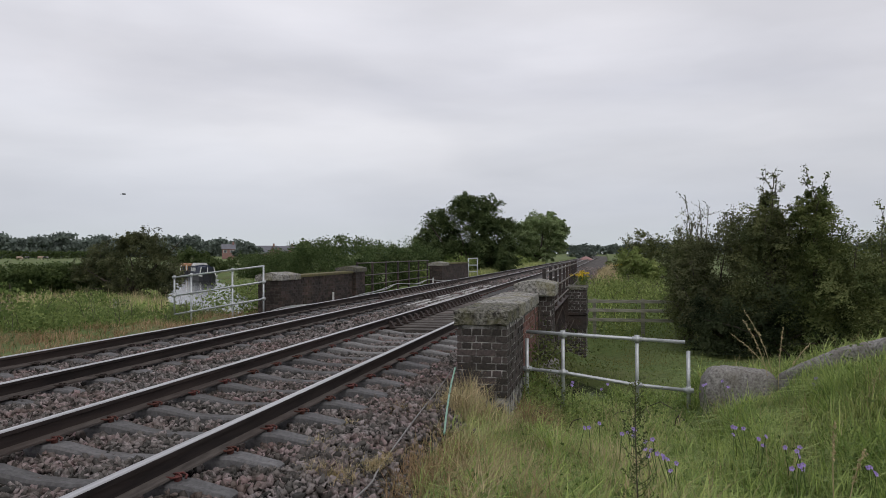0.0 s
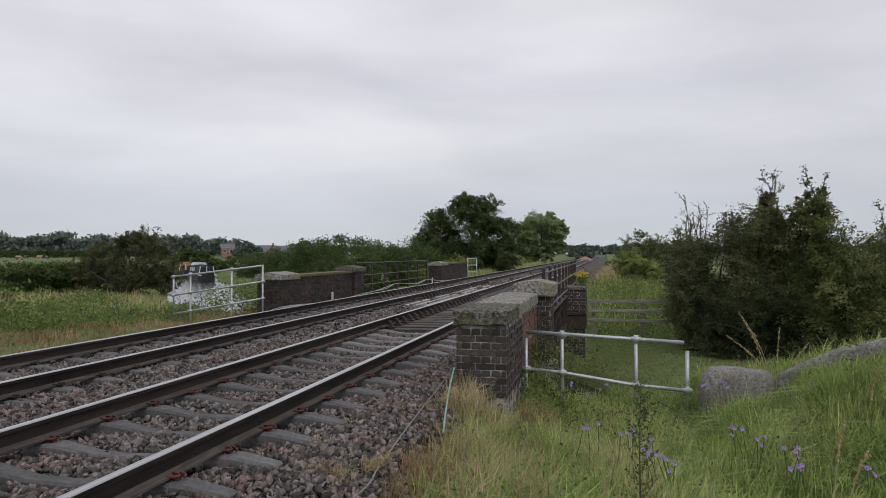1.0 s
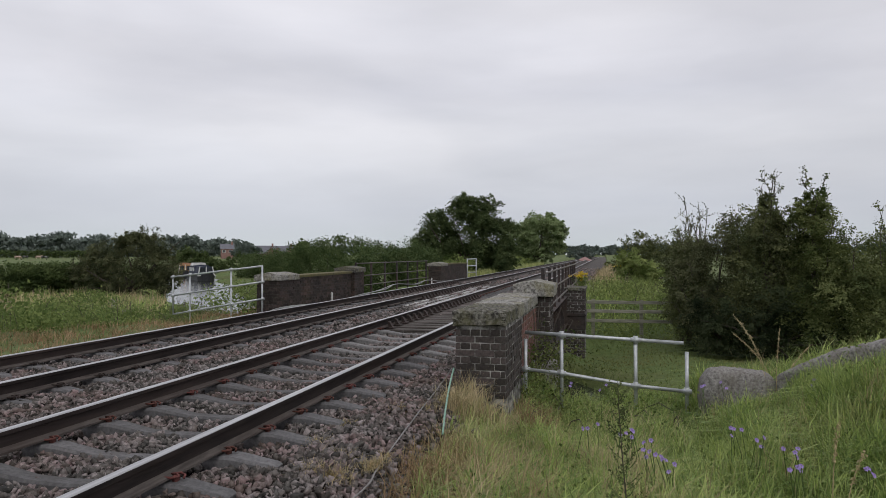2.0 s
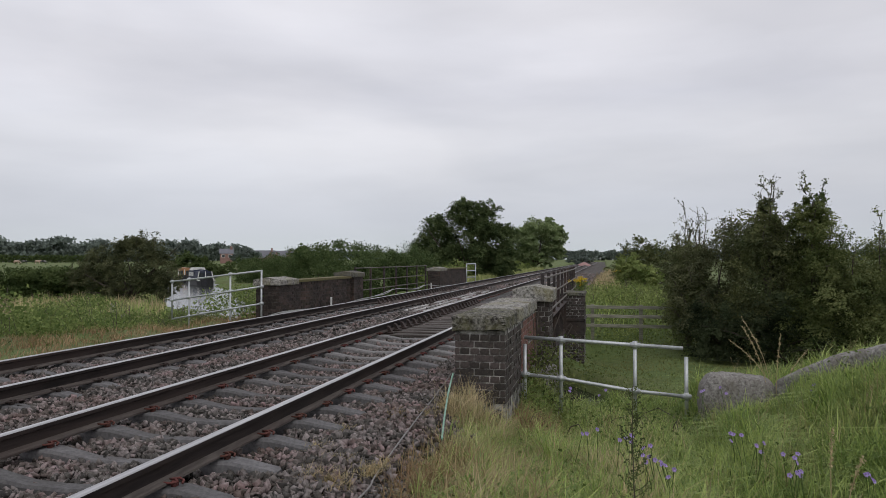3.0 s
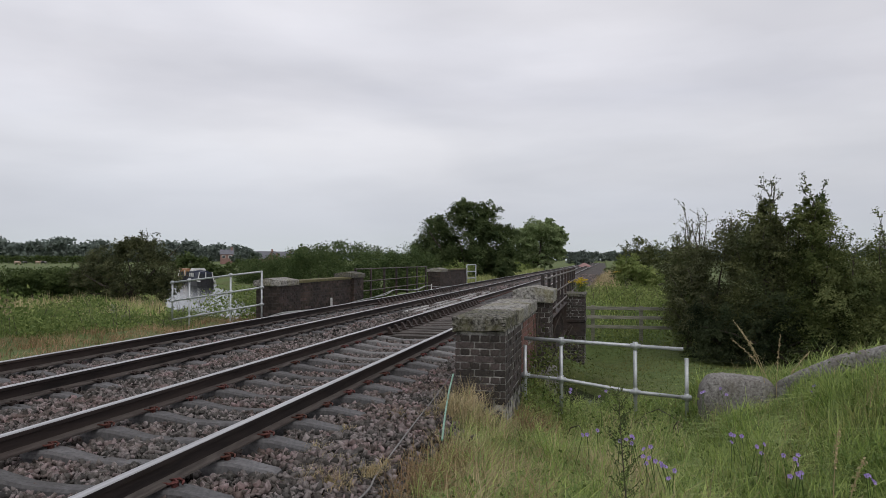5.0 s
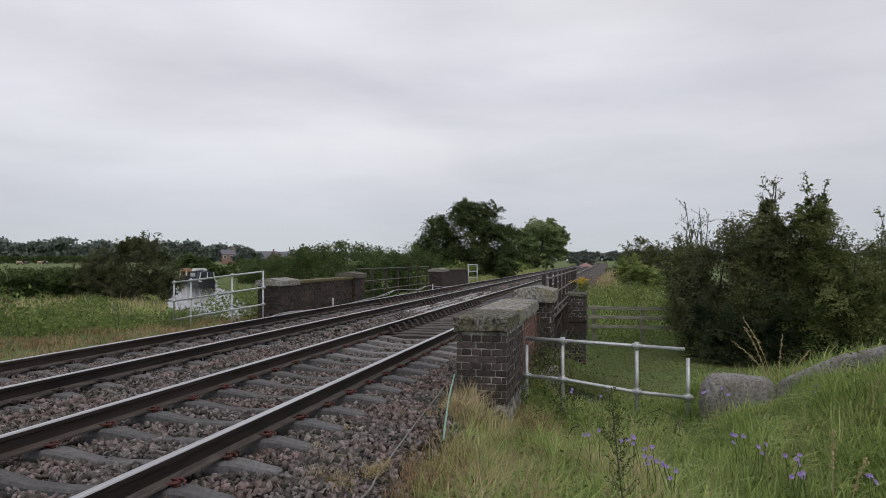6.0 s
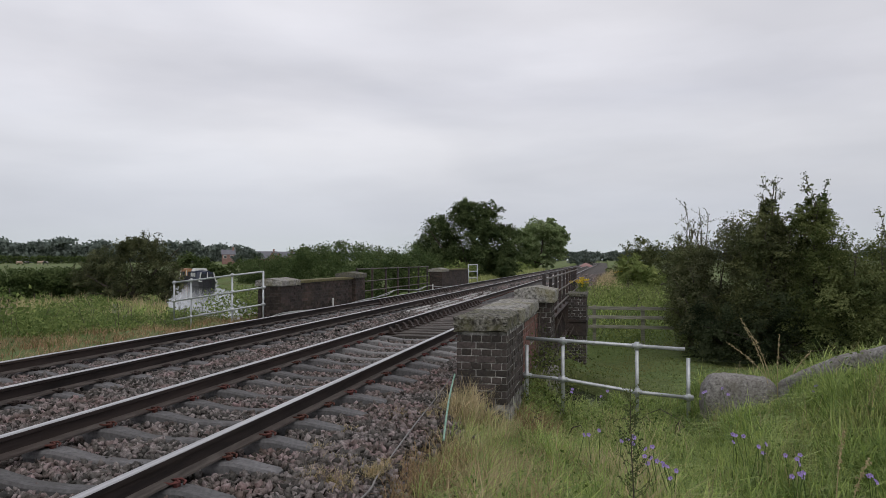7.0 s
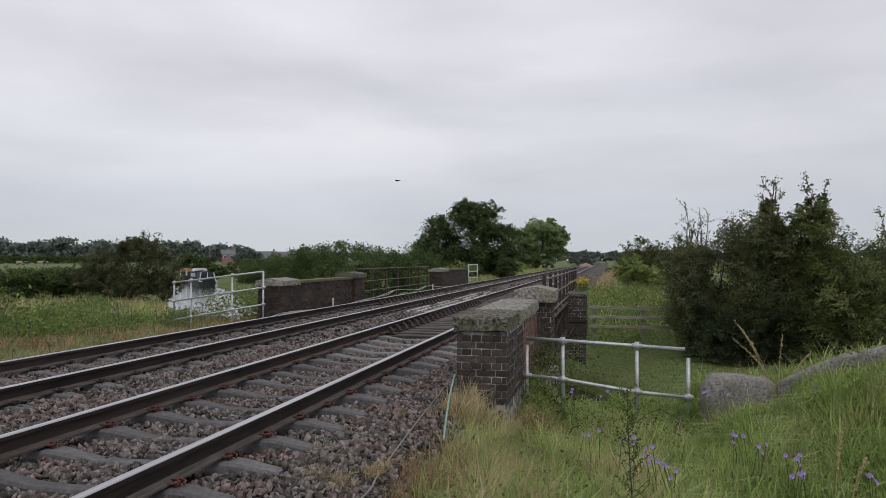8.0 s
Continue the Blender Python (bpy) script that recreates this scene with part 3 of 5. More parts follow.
def ballast(name, label, n, box, size, seed):
    g = np.random.default_rng(seed)
    x0, x1, y0, y1 = box
    x, y = g.uniform(x0, x1, n), y0 + (y1 - y0) * g.random(n)
    mid_a, mid_b = (R3 + R4) / 2, (R1 + R2) / 2
    first = np.where(np.abs(x - mid_a) < 1.28, 1.57, np.where(np.abs(x - mid_b) < 1.28, 1.59, np.nan))
    phase = ((y - first + PITCH / 2) % PITCH) - PITCH / 2
    near_rail = np.min(np.abs(x[:, None] - np.array([R1, R2, R3, R4])), 1)
    keep = ~((np.abs(phase) < 0.105) & (g.random(n) < np.where(x < -5.3, 0.35, 0.95))) & (near_rail > 0.06)
    timber = ((np.abs(x - mid_a) < 1.3) & (y > 13.3) & (y < 24)) & (g.random(n) < 0.75)
    keep &= ~timber
    keep &= (x > -1.04 * y - 0.5) | (y < 2.4) | (g.random(n) < 0.45)
    edge = -1.42 - 0.09 * np.maximum(y - 4.5, 0) + 0.12 * np.sin(y * 3)
    keep &= (x < np.where(y > 8, np.maximum(shoulder(y), -1.25) - 0.05, edge + g.normal(0, 0.12, n)))
    x, y = x[keep], y[keep]
    n = len(x)
    crib = np.where(np.abs(x - mid_a) < 1.25, 1, np.where(np.abs(x - mid_b) < 1.25, 1, 0))
    z = -0.255 - 0.010 * crib * (x > -5.2) + 0.012 * crib * (x < -5.2) + 0.012 * np.sin(4 * x) * np.cos(3 * y) - 0.02 * crib * (x > -5.2) * step(7.5, 9.5, y) + np.where((x > -1.9) & (y < 24), (-1.9 - x) * 0.3, 0) - np.where((x > -1.9) & (y >= 24), 0.07, 0) + np.where(x < -8.4, (x + 8.4) * 0.5, 0)
    z += g.uniform(-0.028, 0.024, n) + np.where((x < R2 + 1.4) & (x > R3 - 1.3) & (x > -5.65) & (x < -4.6), 0.02, 0)
    s = size * g.uniform(0.55, 1.25, n)
    cube = np.array([(-1, -1, -1), (1, -1, -1), (1, 1, -1), (-1, 1, -1), (-1, -1, 1), (1, -1, 1), (1, 1, 1), (-1, 1, 1)], dtype=float) * 0.5
    v = cube[None] * np.array([1.35, 0.95, 0.5]) * g.uniform(0.7, 1.25, (n, 1, 3)) + g.uniform(-0.24, 0.24, (n, 8, 3))
    q = g.normal(size=(n, 4))
    q /= np.linalg.norm(q, axis=1)[:, None]
    w, a, b, c = q.T
    rot = np.stack([1 - 2 * (b * b + c * c), 2 * (a * b - c * w), 2 * (a * c + b * w), 2 * (a * b + c * w), 1 - 2 * (a * a + c * c), 2 * (b * c - a * w),
                    2 * (a * c - b * w), 2 * (b * c + a * w), 1 - 2 * (a * a + b * b)], -1).reshape(n, 3, 3)
    v = np.einsum("nij,nkj->nki", rot, v) * s[:, None, None] + np.stack([x, y, z], -1)[:, None]
    quads = np.array([(0, 3, 2, 1), (4, 5, 6, 7), (0, 1, 5, 4), (1, 2, 6, 5), (2, 3, 7, 6), (3, 0, 4, 7)])
    faces = (quads[None] + 8 * np.arange(n)[:, None, None]).reshape(-1, 4)
    tagged(new(name, indexed(name, v.reshape(-1, 3), faces, STONE)), label, "ballast", kind="stuff")


ballast("ballast_stones", "grey and reddish crushed ballast stones between the rails", 76000, (-8.6, -1.2, 2.4, 12), 0.043, 11)
ballast("ballast_stones", "grey crushed ballast stones further along the line", 26000, (-8.9, -1.5, 12, 30), 0.062, 12)
ballast("ballast_stones", "coarse grey ballast stones along the distant line", 15000, (-9.1, 0.2, 30, 80), 0.11, 13)
ballast("ballast_stones", "grey ballast stones behind the camera's corner", 9000, (-8.6, -1.3, -5.9, 2.4), 0.085, 14)


# ---------- masonry ----------
def brick_mesh(name, length, material, seed):
    b = Build()
    b.box(-length / 2, length / 2, 0, 0.10, 0, 0.068, b=0.004, jit=0.0022, rnd=random.Random(seed))
    return b.mesh(name, material)


BRICKS = {}


def brick_face(parent, m, length, courses, material, start=0, miss=0.0, seed=0):
    """Bricks in English bond over a face; m sets its foot: x along, y inwards, z up."""
    rnd = random.Random(seed)
    for c in range(courses):
        header = (c + start) % 2
        unit_len = 0.103 if header else 0.215
        x = 0.0
        first = True
        while x < length - 0.03:
            L = min(unit_len, length - x)
            if header and first:
                L = min(0.05, length)
            if not header and first and c % 4 == start % 4:
                L = min(0.215, length)
            first = False
            key = (round(L, 2), material.name, rnd.randrange(3))
            if key not in BRICKS:
                BRICKS[key] = brick_mesh("brick", max(key[0], 0.03), material, len(BRICKS))
            if rnd.random() >= miss:
                ob = new("brick", BRICKS[key])
                ob.parent = parent
                ob.matrix_basis = m @ pose(x + L / 2, -0.010 + rnd.uniform(-0.004, 0.004), c * 0.078, 0, 0, rnd.uniform(-0.6, 0.6))
            x += L + 0.011


def rough_block(b, x0, x1, y0, y1, z0, z1, peak=0.0, seed=0, wear=0.015, cuts=6):
    """A worn coping stone: a box cut into facets, with a low ridge and chipped edges."""
    rnd = random.Random(seed)
    bm = bmesh.new()
    bmesh.ops.create_cube(bm, size=1.0)
    bmesh.ops.subdivide_edges(bm, edges=bm.edges[:], cuts=cuts, use_grid_fill=True)
    sx, sy, sz = x1 - x0, y1 - y0, z1 - z0
    for v in bm.verts:
        p = v.co.copy()
        edge = sum(abs(c) > 0.49 for c in p)
        q = Vector((x0 + (p.x + 0.5) * sx, y0 + (p.y + 0.5) * sy, z0 + (p.z + 0.5) * sz))
        if p.z > 0.49 and peak:
            q.z += peak * (1 - abs(2 * p.x)) if sy > sx else peak * (1 - abs(2 * p.y))
        n = noise.noise_vector(q * 5 + Vector((seed, 0, 0)))
        q += n * wear + noise.noise_vector(q * 16 + Vector((seed, 3, 0))) * wear * 0.4
        if edge >= 2:
            q -= Vector((p.x * sx, p.y * sy, p.z * sz)).normalized() * wear * rnd.uniform(0.6, 1.8)
        v.co = q
    k = len(b.v)
    bm.verts.index_update()
    b.v += [tuple(v.co) for v in bm.verts]
    b.f += [tuple(v.index + k for v in f.verts) for f in bm.faces]
    bm.free()
    return b


# near parapet: end pier face, wall along the line, coping
par = thing("parapet_wall", "weathered dark brick bridge parapet with lichen-covered coping stones", "wall", pose(0, 0, 0))
core = Build()
core.box(-1.655, -1.087, 7.996, 11.6, -1.3, 0.475)
part("core", core, MORTAR, par, "crumbling pale mortar")
brick_face(par, pose(-1.66, 8.0, -0.34), 0.57, 10, BRICK, 0, 0.0, 1)
brick_face(par, pose(-1.09, 8.0, -0.34, 0, 0, 90), 1.5, 10, BRICK, 1, 0.02, 2)
brick_face(par, pose(-1.09, 9.53, -0.34, 0, 0, 90), 2.07, 10, BRICK_RED, 1, 0.03, 12)
for y0, y1, x0, x1, z0, z1, pk, sd in ((7.95, 9.05, -1.70, -1.07, 0.475, 0.640, 0.02, 3), (9.05, 10.35, -1.66, -1.05, 0.48, 0.650, 0.015, 8), (10.35, 11.55, -1.65, -1.05, 0.485, 0.655, 0.015, 5)):
    part("coping_stone", rough_block(Build(), x0, x1, y0, y1 - 0.012, z0, z1, pk, sd, 0.022 if y0 < 8 else 0.010, 9), COPING if y0 < 9 else COPING_PALE, par, "mossy chipped coping stone" if y0 < 9 else "smooth pale coping stone")

# the pier at the abutment
pier = thing("bridge_pier", "square blue-brick pier with a large pale stone cap", "pier", pose(0, 0, 0))
core = Build()
core.box(-1.385, -0.867, 11.596, 12.30, -2.2, 0.60)
part("core", core, MORTAR, pier, "mortar")
brick_face(pier, pose(-1.39, 11.60, -0.57), 0.52, 15, BRICK, 0, 0.0, 3)
brick_face(pier, pose(-0.87, 11.60, -0.57, 0, 0, 90), 0.72, 15, BRICK, 1, 0.0, 4)
part("cap_stone", rough_block(Build(), -1.45, -0.80, 11.50, 12.42, 0.60, 0.80, 0.06, 17, 0.007, 8), COPING_PALE, pier, "pale weathered cap stone")

# far pier of the near side
fp = thing("bridge_pier", "blue-brick bridge pier with a flat dark cap stone", "pier", pose(0, 0, 0))
core = Build()
core.box(-1.38, -0.547, 19.996, 21.4, -2.4, 0.30)
part("core", core, MORTAR, fp, "mortar")
brick_face(fp, pose(-1.37, 20.0, -0.33), 0.82, 8, BRICK, 0, 0.0, 5)
brick_face(fp, pose(-0.55, 20.0, -0.33, 0, 0, 90), 1.4, 8, BRICK, 1, 0.0, 6)
brick_face(fp, pose(-1.37, 20.0, -2.05), 0.82, 16, BRICK, 0, 0.0, 7)
b = Build()
b.box(-1.42, -0.51, 19.94, 21.45, 0.28, 0.37, b=0.015)
part("cap_stone", b, COPING, fp, "thin dark cap stone")
b = Build()
b.box(-1.42, -0.53, 19.95, 21.42, -0.80, -0.40, b=0.02)
b.prism([(-1.44, -0.40), (-0.50, -0.40), (-0.54, -0.33), (-1.40, -0.33)], 19.92, 21.45)
part("bearing_stone", b, IRON, fp, "dark stained bearing stone")

# bridge on the near side: plate girder with its handrail
gir = thing("bridge_girder", "dark riveted iron plate girder carrying the line over the canal", "girder", pose(0, 0, 0))
b = Build()
b.box(-1.16, -1.13, 12.2, 24.6, -0.62, 0.12)
part("web", b, IRON, gir)
b = Build()
b.box(-1.28, -1.00, 12.2, 24.6, 0.12, 0.145, b=0.004)
b.box(-1.28, -1.00, 12.2, 24.6, -0.645, -0.62, b=0.004)
part("flange", b, IRON, gir, "rusty flange plates")
for k in range(9):
    b = Build()
    y = 12.6 + k * 1.45
    b.box(-1.128, -1.02, y - 0.012, y + 0.012, -0.62, 0.12)
    b.prism([(-1.13, -0.645), (-0.95, -0.645), (-1.02, -0.60), (-1.13, -0.60)], y - 0.04, y + 0.04)
    part("stiffener", b, IRON, gir)
deck = Build()
deck.box(-8.9, -1.17, 9.5, 40, -0.60, -0.50)
part("deck_plate", deck, IRON, gir, "dark deck plate")


def bar_rail(label, posts, foot, top, rails, material, flat=True, r=0.02, group="", face=0.0, posts_of=None):
    """A handrail through a row of posts (x, y)."""
    t = thing("handrail", label, "handrail", pose(0, 0, 0), group)
    for x, y in posts:
        b = Build()
        if flat:
            b.box(x - 0.03, x + 0.03, y - 0.045, y + 0.045, foot, top, b=0.006)
        else:
            b.tube([(x, y, foot), (x, y, top)], r, 10)
        part("post", b, posts_of or material, t)
    for z in rails:
        b = Build()
        (xa, ya), (xb, yb) = posts[0], posts[-1]
        b.tube([(xa + face, ya - 0.1, z), (xb + face, yb + 0.1, z)], 0.02, 8)
        part("rail_bar", b, material, t)
    return t


bar_rail("weathered grey iron handrail with flat posts along the bridge girder", [(-1.07, 12.75 + 1.5 * k) for k in range(10)], -0.1, 1.02, (0.95, 0.62, 0.30), OLD_PAINT, face=0.05, posts_of=IRON)

# abutments under the deck
for name, pts in (("abutment_near", (-8.9, -1.15, 12.28)), ("abutment_far", (-8.9, -1.15, 20.2))):
    b = Build()
    x0, x1, y = pts
    y0 = y if name == "abutment_far" else y - 3
    y1 = y + 3 if name == "abutment_far" else y
    b.add([(x1, y0, -2.6), (x1, y1, -2.6), (x0, y1 + 12.6, -2.6), (x0, y0 + 12.6, -2.6), (x1, y0, -0.6), (x1, y1, -0.6), (x0, y1 + 12.6, -0.6), (x0, y0 + 12.6, -0.6)],
          [(0, 1, 2, 3), (4, 5, 6, 7), (0, 1, 5, 4), (1, 2, 6, 5), (2, 3, 7, 6), (3, 0, 4, 7)])
    tagged(new(name, b.mesh(name, BRICK_SOOT)), "sooty brick abutment wall under the bridge", "abutment", kind="structure")


# the parapet on the far side, of many small sooty bricks
def small_bricks(b, x0, x1, y0, y1, z0, z1, rnd):
    """Brick courses round the two seen faces of a block: near end and the face to the track."""
    n = int((z1 - z0) / 0.085)
    h = (z1 - z0) / n
    for c in range(n):
        z = z0 + c * h
        off = 0.12 * (c % 2)
        y = y0 - off
        while y < y1:
            a, e = max(y, y0), min(y + 0.235, y1)
            if e - a > 0.03:
                d = rnd.uniform(0, 0.008)
                b.box(x1 - 0.02, x1 + 0.004 + d, a, e - 0.012, z, z + h - 0.012)
            y += 0.24
        x = x0 - off
        while x < x1:
            a, e = max(x, x0), min(x + 0.235, x1)
            if e - a > 0.03:
                d = rnd.uniform(0, 0.008)
                b.box(a, e - 0.012, y0 - 0.004 - d, y0 + 0.02, z, z + h - 0.012)
            x += 0.24


MOSSY = mat("mossy_coping", (0.07, 0.062, 0.04), (0.20, 0.175, 0.085), 14, 0.95, bump=0.5, c=(0.16, 0.15, 0.05), big=1.2)


def far_parapet(label, x0, x1, y0, y1, top0, top1, pier_a, pier_b, seed):
    t = thing("parapet_wall", label, "wall", pose(0, 0, 0), "far side parapets")
    rnd = random.Random(seed)
    core = Build()
    core.prism([(y0, -0.9), (y1, -0.9), (y1, top1), (y0, top0)], -x1 + 0.01, -x0, 1, Matrix(((0, -1, 0, 0), (1, 0, 0, 0), (0, 0, 1, 0), (0, 0, 0, 1))))
    part("core", core, MORTAR_DARK, t, "dark mortar")
    b = Build()
    small_bricks(b, x0, x1, y0, y1, -0.5, min(top0, top1) - 0.004, rnd)
    part("brickwork", b, BRICK_SOOT, t, "sooty dark brickwork", kind="stuff")
    c = Build()
    c.prism([(y0, top0), (y1, top1), (y1, top1 + 0.07), (y0, top0 + 0.07)], -x1 - 0.05, -x0 + 0.05, 1, Matrix(((0, -1, 0, 0), (1, 0, 0, 0), (0, 0, 1, 0), (0, 0, 0, 1))))
    part("coping", c, MOSSY, t, "mossy yellow-green coping")
    for (py0, py1, ptop, over, pale) in (pier_a, pier_b):
        if py1 <= py0:
            continue
        k = Build()
        k.box(x0 - over + 0.01, x1 + over - 0.01, py0 + 0.01, py1 - 0.01, -0.9, ptop)
        pr = part("pier_core", k, MORTAR_DARK, t, "mortar")
        k = Build()
        small_bricks(k, x0 - over, x1 + over, py0, py1, -0.5, ptop, rnd)
        part("brickwork", k, BRICK_SOOT, pr, "sooty dark brickwork", kind="stuff")
        part("cap_stone", rough_block(Build(), x0 - over - 0.06, x1 + over + 0.06, py0 - 0.06, py1 + 0.06, ptop, ptop + 0.15, 0.07, seed + int(py0), 0.008, 5),
             COPING_PALE if pale else COPING, t, "pale weathered cap stone")
    return t


far_parapet("sooty brick parapet with pale pier caps beside the second track", -9.05, -8.62, 18.5, 24.2, 0.62, 0.63,
            (17.75, 18.85, 0.58, 0.12, True), (23.6, 24.6, 0.66, 0.12, False), 31)
far_parapet("short sooty brick parapet with ivy behind it, past the bridge railing", -9.05, -8.62, 38.4, 45.0, 0.72, 0.70,
            (37.0, 38.5, 0.66, 0.12, True), (0, 0, 0, 0, False), 37)
bar_rail("dark iron bridge railing with flat posts on the far side", [(-8.8, 24.6 + 1.74 * k) for k in range(7)], -0.4, 1.0, (0.96, 0.5, 0.14), OLD_PAINT, posts_of=IRON, face=0.045)


# ---------- tubular handrails ----------
def collar(b, p, way, r=0.034, length=0.09):
    p, way = Vector(p), Vector(way).normalized()
    b.tube([p - way * length / 2, p + way * length / 2], r, 10)


def tube_fence(label, top, low_rails, posts, r=0.024, group=""):
    """top and low_rails: lists of points of bent tubes; posts: (x, y, foot, head, heights of the joints)."""
    t = thing("tubular_handrail", label, "handrail", pose(0, 0, 0), group)
    for line in (top, *low_rails):
        b = Build()
        b.tube(line, r, 12)
        part("rail_tube", b, GALV, t, smooth=True)
    for x, y, z0, z1, joints in posts:
        b = Build()
        b.tube([(x, y, z0), (x, y, z1)], r, 12)
        p = part("post", b, GALV, t, smooth=True)
        for z in joints:
            b = Build()
            collar(b, (x, y, z), (0, 0, 1), r * 1.35, 0.10)
            collar(b, (x, y, z), Vector(top[-1]) - Vector(top[0]), r * 1.35, 0.12)
            part("clamp", b, GALV, p, "cast clamp", True)
    return t


# stone buttress below the near pier
b = Build()
b.add([(-1.0, 12.3, -2.3), (-0.62, 12.3, -2.3), (-0.62, 12.75, -2.3), (-1.0, 12.75, -2.3), (-1.0, 12.3, -0.12), (-0.74, 12.3, -0.42), (-0.74, 12.75, -0.46), (-1.0, 12.75, -0.14)],
      [(3, 2, 1, 0), (0, 1, 5, 4), (1, 2, 6, 5), (2, 3, 7, 6), (3, 0, 4, 7), (4, 5, 6, 7)])
tagged(new("buttress", b.mesh("buttress", COPING)), "worn stone buttress with a sloping top", "buttress")
# right-hand rail by the bridge, bent down where the ground falls
tube_fence("galvanised two-rail tubular handrail standing in long grass",
           [(-1.04, 9.51, 0.25), (0.97, 9.56, 0.15)],
           [[(-1.04, 9.51, -0.24), (-0.56, 9.53, -0.28), (0.36, 9.54, -0.41), (1.0, 9.56, -0.46)]],
           [(-1.03, 9.51, -0.9, 0.16, [-0.24]), (-0.56, 9.53, -0.9, 0.23, [0.22, -0.28]),
            (0.38, 9.54, -0.9, 0.19, [0.18, -0.41]), (1.01, 9.56, -0.9, 0.04, [-0.46])])
# three-rail guard beside the second track
tube_fence("galvanised three-rail tubular guard beside the canal", [(-11.76, 17.83, 0.66), (-8.87, 17.47, 0.98)],
           [[(-11.76, 17.83, 0.14), (-8.87, 17.47, 0.56)], [(-11.76, 17.83, -0.38), (-8.87, 17.47, 0.11)]],
           [(-11.76, 17.83, -0.39, 0.68, [0.66, 0.14]), (-11.19, 17.76, -1.2, 0.73, [0.73, 0.23, -0.28]),
            (-9.85, 17.6, -1.2, 0.88, [0.88, 0.43, -0.05]), (-8.87, 17.47, -0.9, 1.0, [0.56, 0.11])])

# ---------- trees and shrubs ----------
def at(x, y):
    return pose(x, y, float(land(x, y)))


plant("oak_tree", "broad dark-green oak tree beside the line", "tree", at(-12.59, 64.82),
      [(0, 0, 4.4, 3.3, 3.0, 2.6), (-2.4, 0, 3.9, 2.4, 2.3, 1.9), (2.5, 0.5, 4.3, 2.2, 2.2, 2.0), (0.9, 0, 6.4, 2.3, 2.1, 1.5), (-3.5, 0, 2.3, 1.8, 1.8, 1.6), (3.4, 0, 2.0, 1.5, 1.6, 1.6), (0, -0.5, 2.0, 3.2, 2.4, 1.8)],
      70000, 0.18, L_OAK, 41, trunk=0.3, limbs=16, fill=0.62, rough=0.35, per=130, puff=0.15)
# Some of this crown's paleness is haze put into L_LIME
plant("tree", "lighter green rounded tree farther along the line", "tree", at(-10.89, 117.52),
      [(0.6, 0, 5.2, 3.8, 3.4, 3.4), (-2.6, 0, 3.6, 3.0, 2.6, 2.9), (2.4, 0, 5.6, 2.4, 2.2, 2.6), (-4.4, 0, 2.2, 2.2, 2.0, 2.2), (2.6, 0, 2.6, 1.9, 2, 2.2), (-0.5, 0, 1.6, 3.6, 2.2, 1.6), (-5.6, 0, 1.2, 1.8, 1.8, 1.3)], 42000, 0.31, L_LIME, 42, trunk=0.3, limbs=9, fill=0.62, rough=0.25, per=130, puff=0.16)

# dense shrubs on the low ground to the right
plant("hawthorn_bush", "tall hawthorn bush with dark trailing twigs", "bush", at(3.07, 21.52),
      [(-0.5, 0, 1.7, 0.8, 0.9, 1.4), (0.2, 0, 2.4, 0.95, 1.0, 1.15), (0.9, 0, 2.2, 1.0, 1.2, 1.5), (0.1, -0.3, 0.8, 1.3, 1.1, 1.0)], 46000, 0.056, L_DARK, 43, trunk=0.09, limbs=12, sprays=22, spray_len=0.6, fill=0.62, group="right-hand thicket", rough=0.5, per=150, puff=0.17)
plant("hawthorn_bush", "hawthorn bush with bare shoots rising above its crown", "bush", at(4.38, 21.0),
      [(0, 0, 2.25, 1.2, 1.2, 1.5), (0, -0.4, 1.0, 1.4, 1.1, 1.0), (-0.1, 0, 3.2, 0.55, 0.6, 0.7), (0.0, 0, 4.05, 0.22, 0.25, 0.55)], 56000, 0.056, L_HAW, 44, trunk=0.09, limbs=14, sprays=22, spray_len=0.6, fill=0.62, group="right-hand thicket", rough=0.5, per=150, puff=0.17)
plant("hawthorn_bush", "outlying hawthorn bush with thin upright shoots", "bush", at(2.44, 22.4),
      [(0, 0, 1.3, 0.65, 0.9, 1.3), (0.1, 0, 2.5, 0.6, 0.6, 0.85)], 34000, 0.047, L_HAW, 50, trunk=0.07, limbs=8, sprays=14, spray_len=0.7, fill=0.62, group="right-hand thicket", rough=0.5, per=150, puff=0.17)
plant("ivy_clad_tree", "ivy-covered hawthorn rising to a narrow top", "tree", at(5.28, 20.28),
      [(0.05, 0, 4.25, 0.24, 0.28, 0.6), (0, 0, 3.5, 0.45, 0.5, 0.8), (0.05, 0, 2.7, 0.7, 0.75, 1.0), (0.2, 0, 1.9, 0.95, 0.9, 1.2), (0.2, -0.3, 0.95, 1.2, 1.0, 0.95)], 52000, 0.054, L_IVY, 45, trunk=0.10, limbs=10, sprays=14, spray_len=0.45, fill=0.62, group="right-hand thicket", rough=0.45, per=150, puff=0.17)
plant("hawthorn_bush", "spreading hawthorn bush with arching branches", "bush", at(6.31, 19.29),
      [(-0.3, 0, 1.3, 1.0, 1.1, 1.3), (0.6, 0.2, 1.9, 1.0, 1.0, 1.2), (1.5, 0.3, 1.8, 1.2, 1.1, 1.4), (0.4, -0.4, 0.9, 1.4, 1.0, 1.0)], 52000, 0.056, L_BRIGHT, 46, trunk=0.09, limbs=10, sprays=22, spray_len=0.75, fill=0.62, group="right-hand thicket", rough=0.5, per=150, puff=0.17)
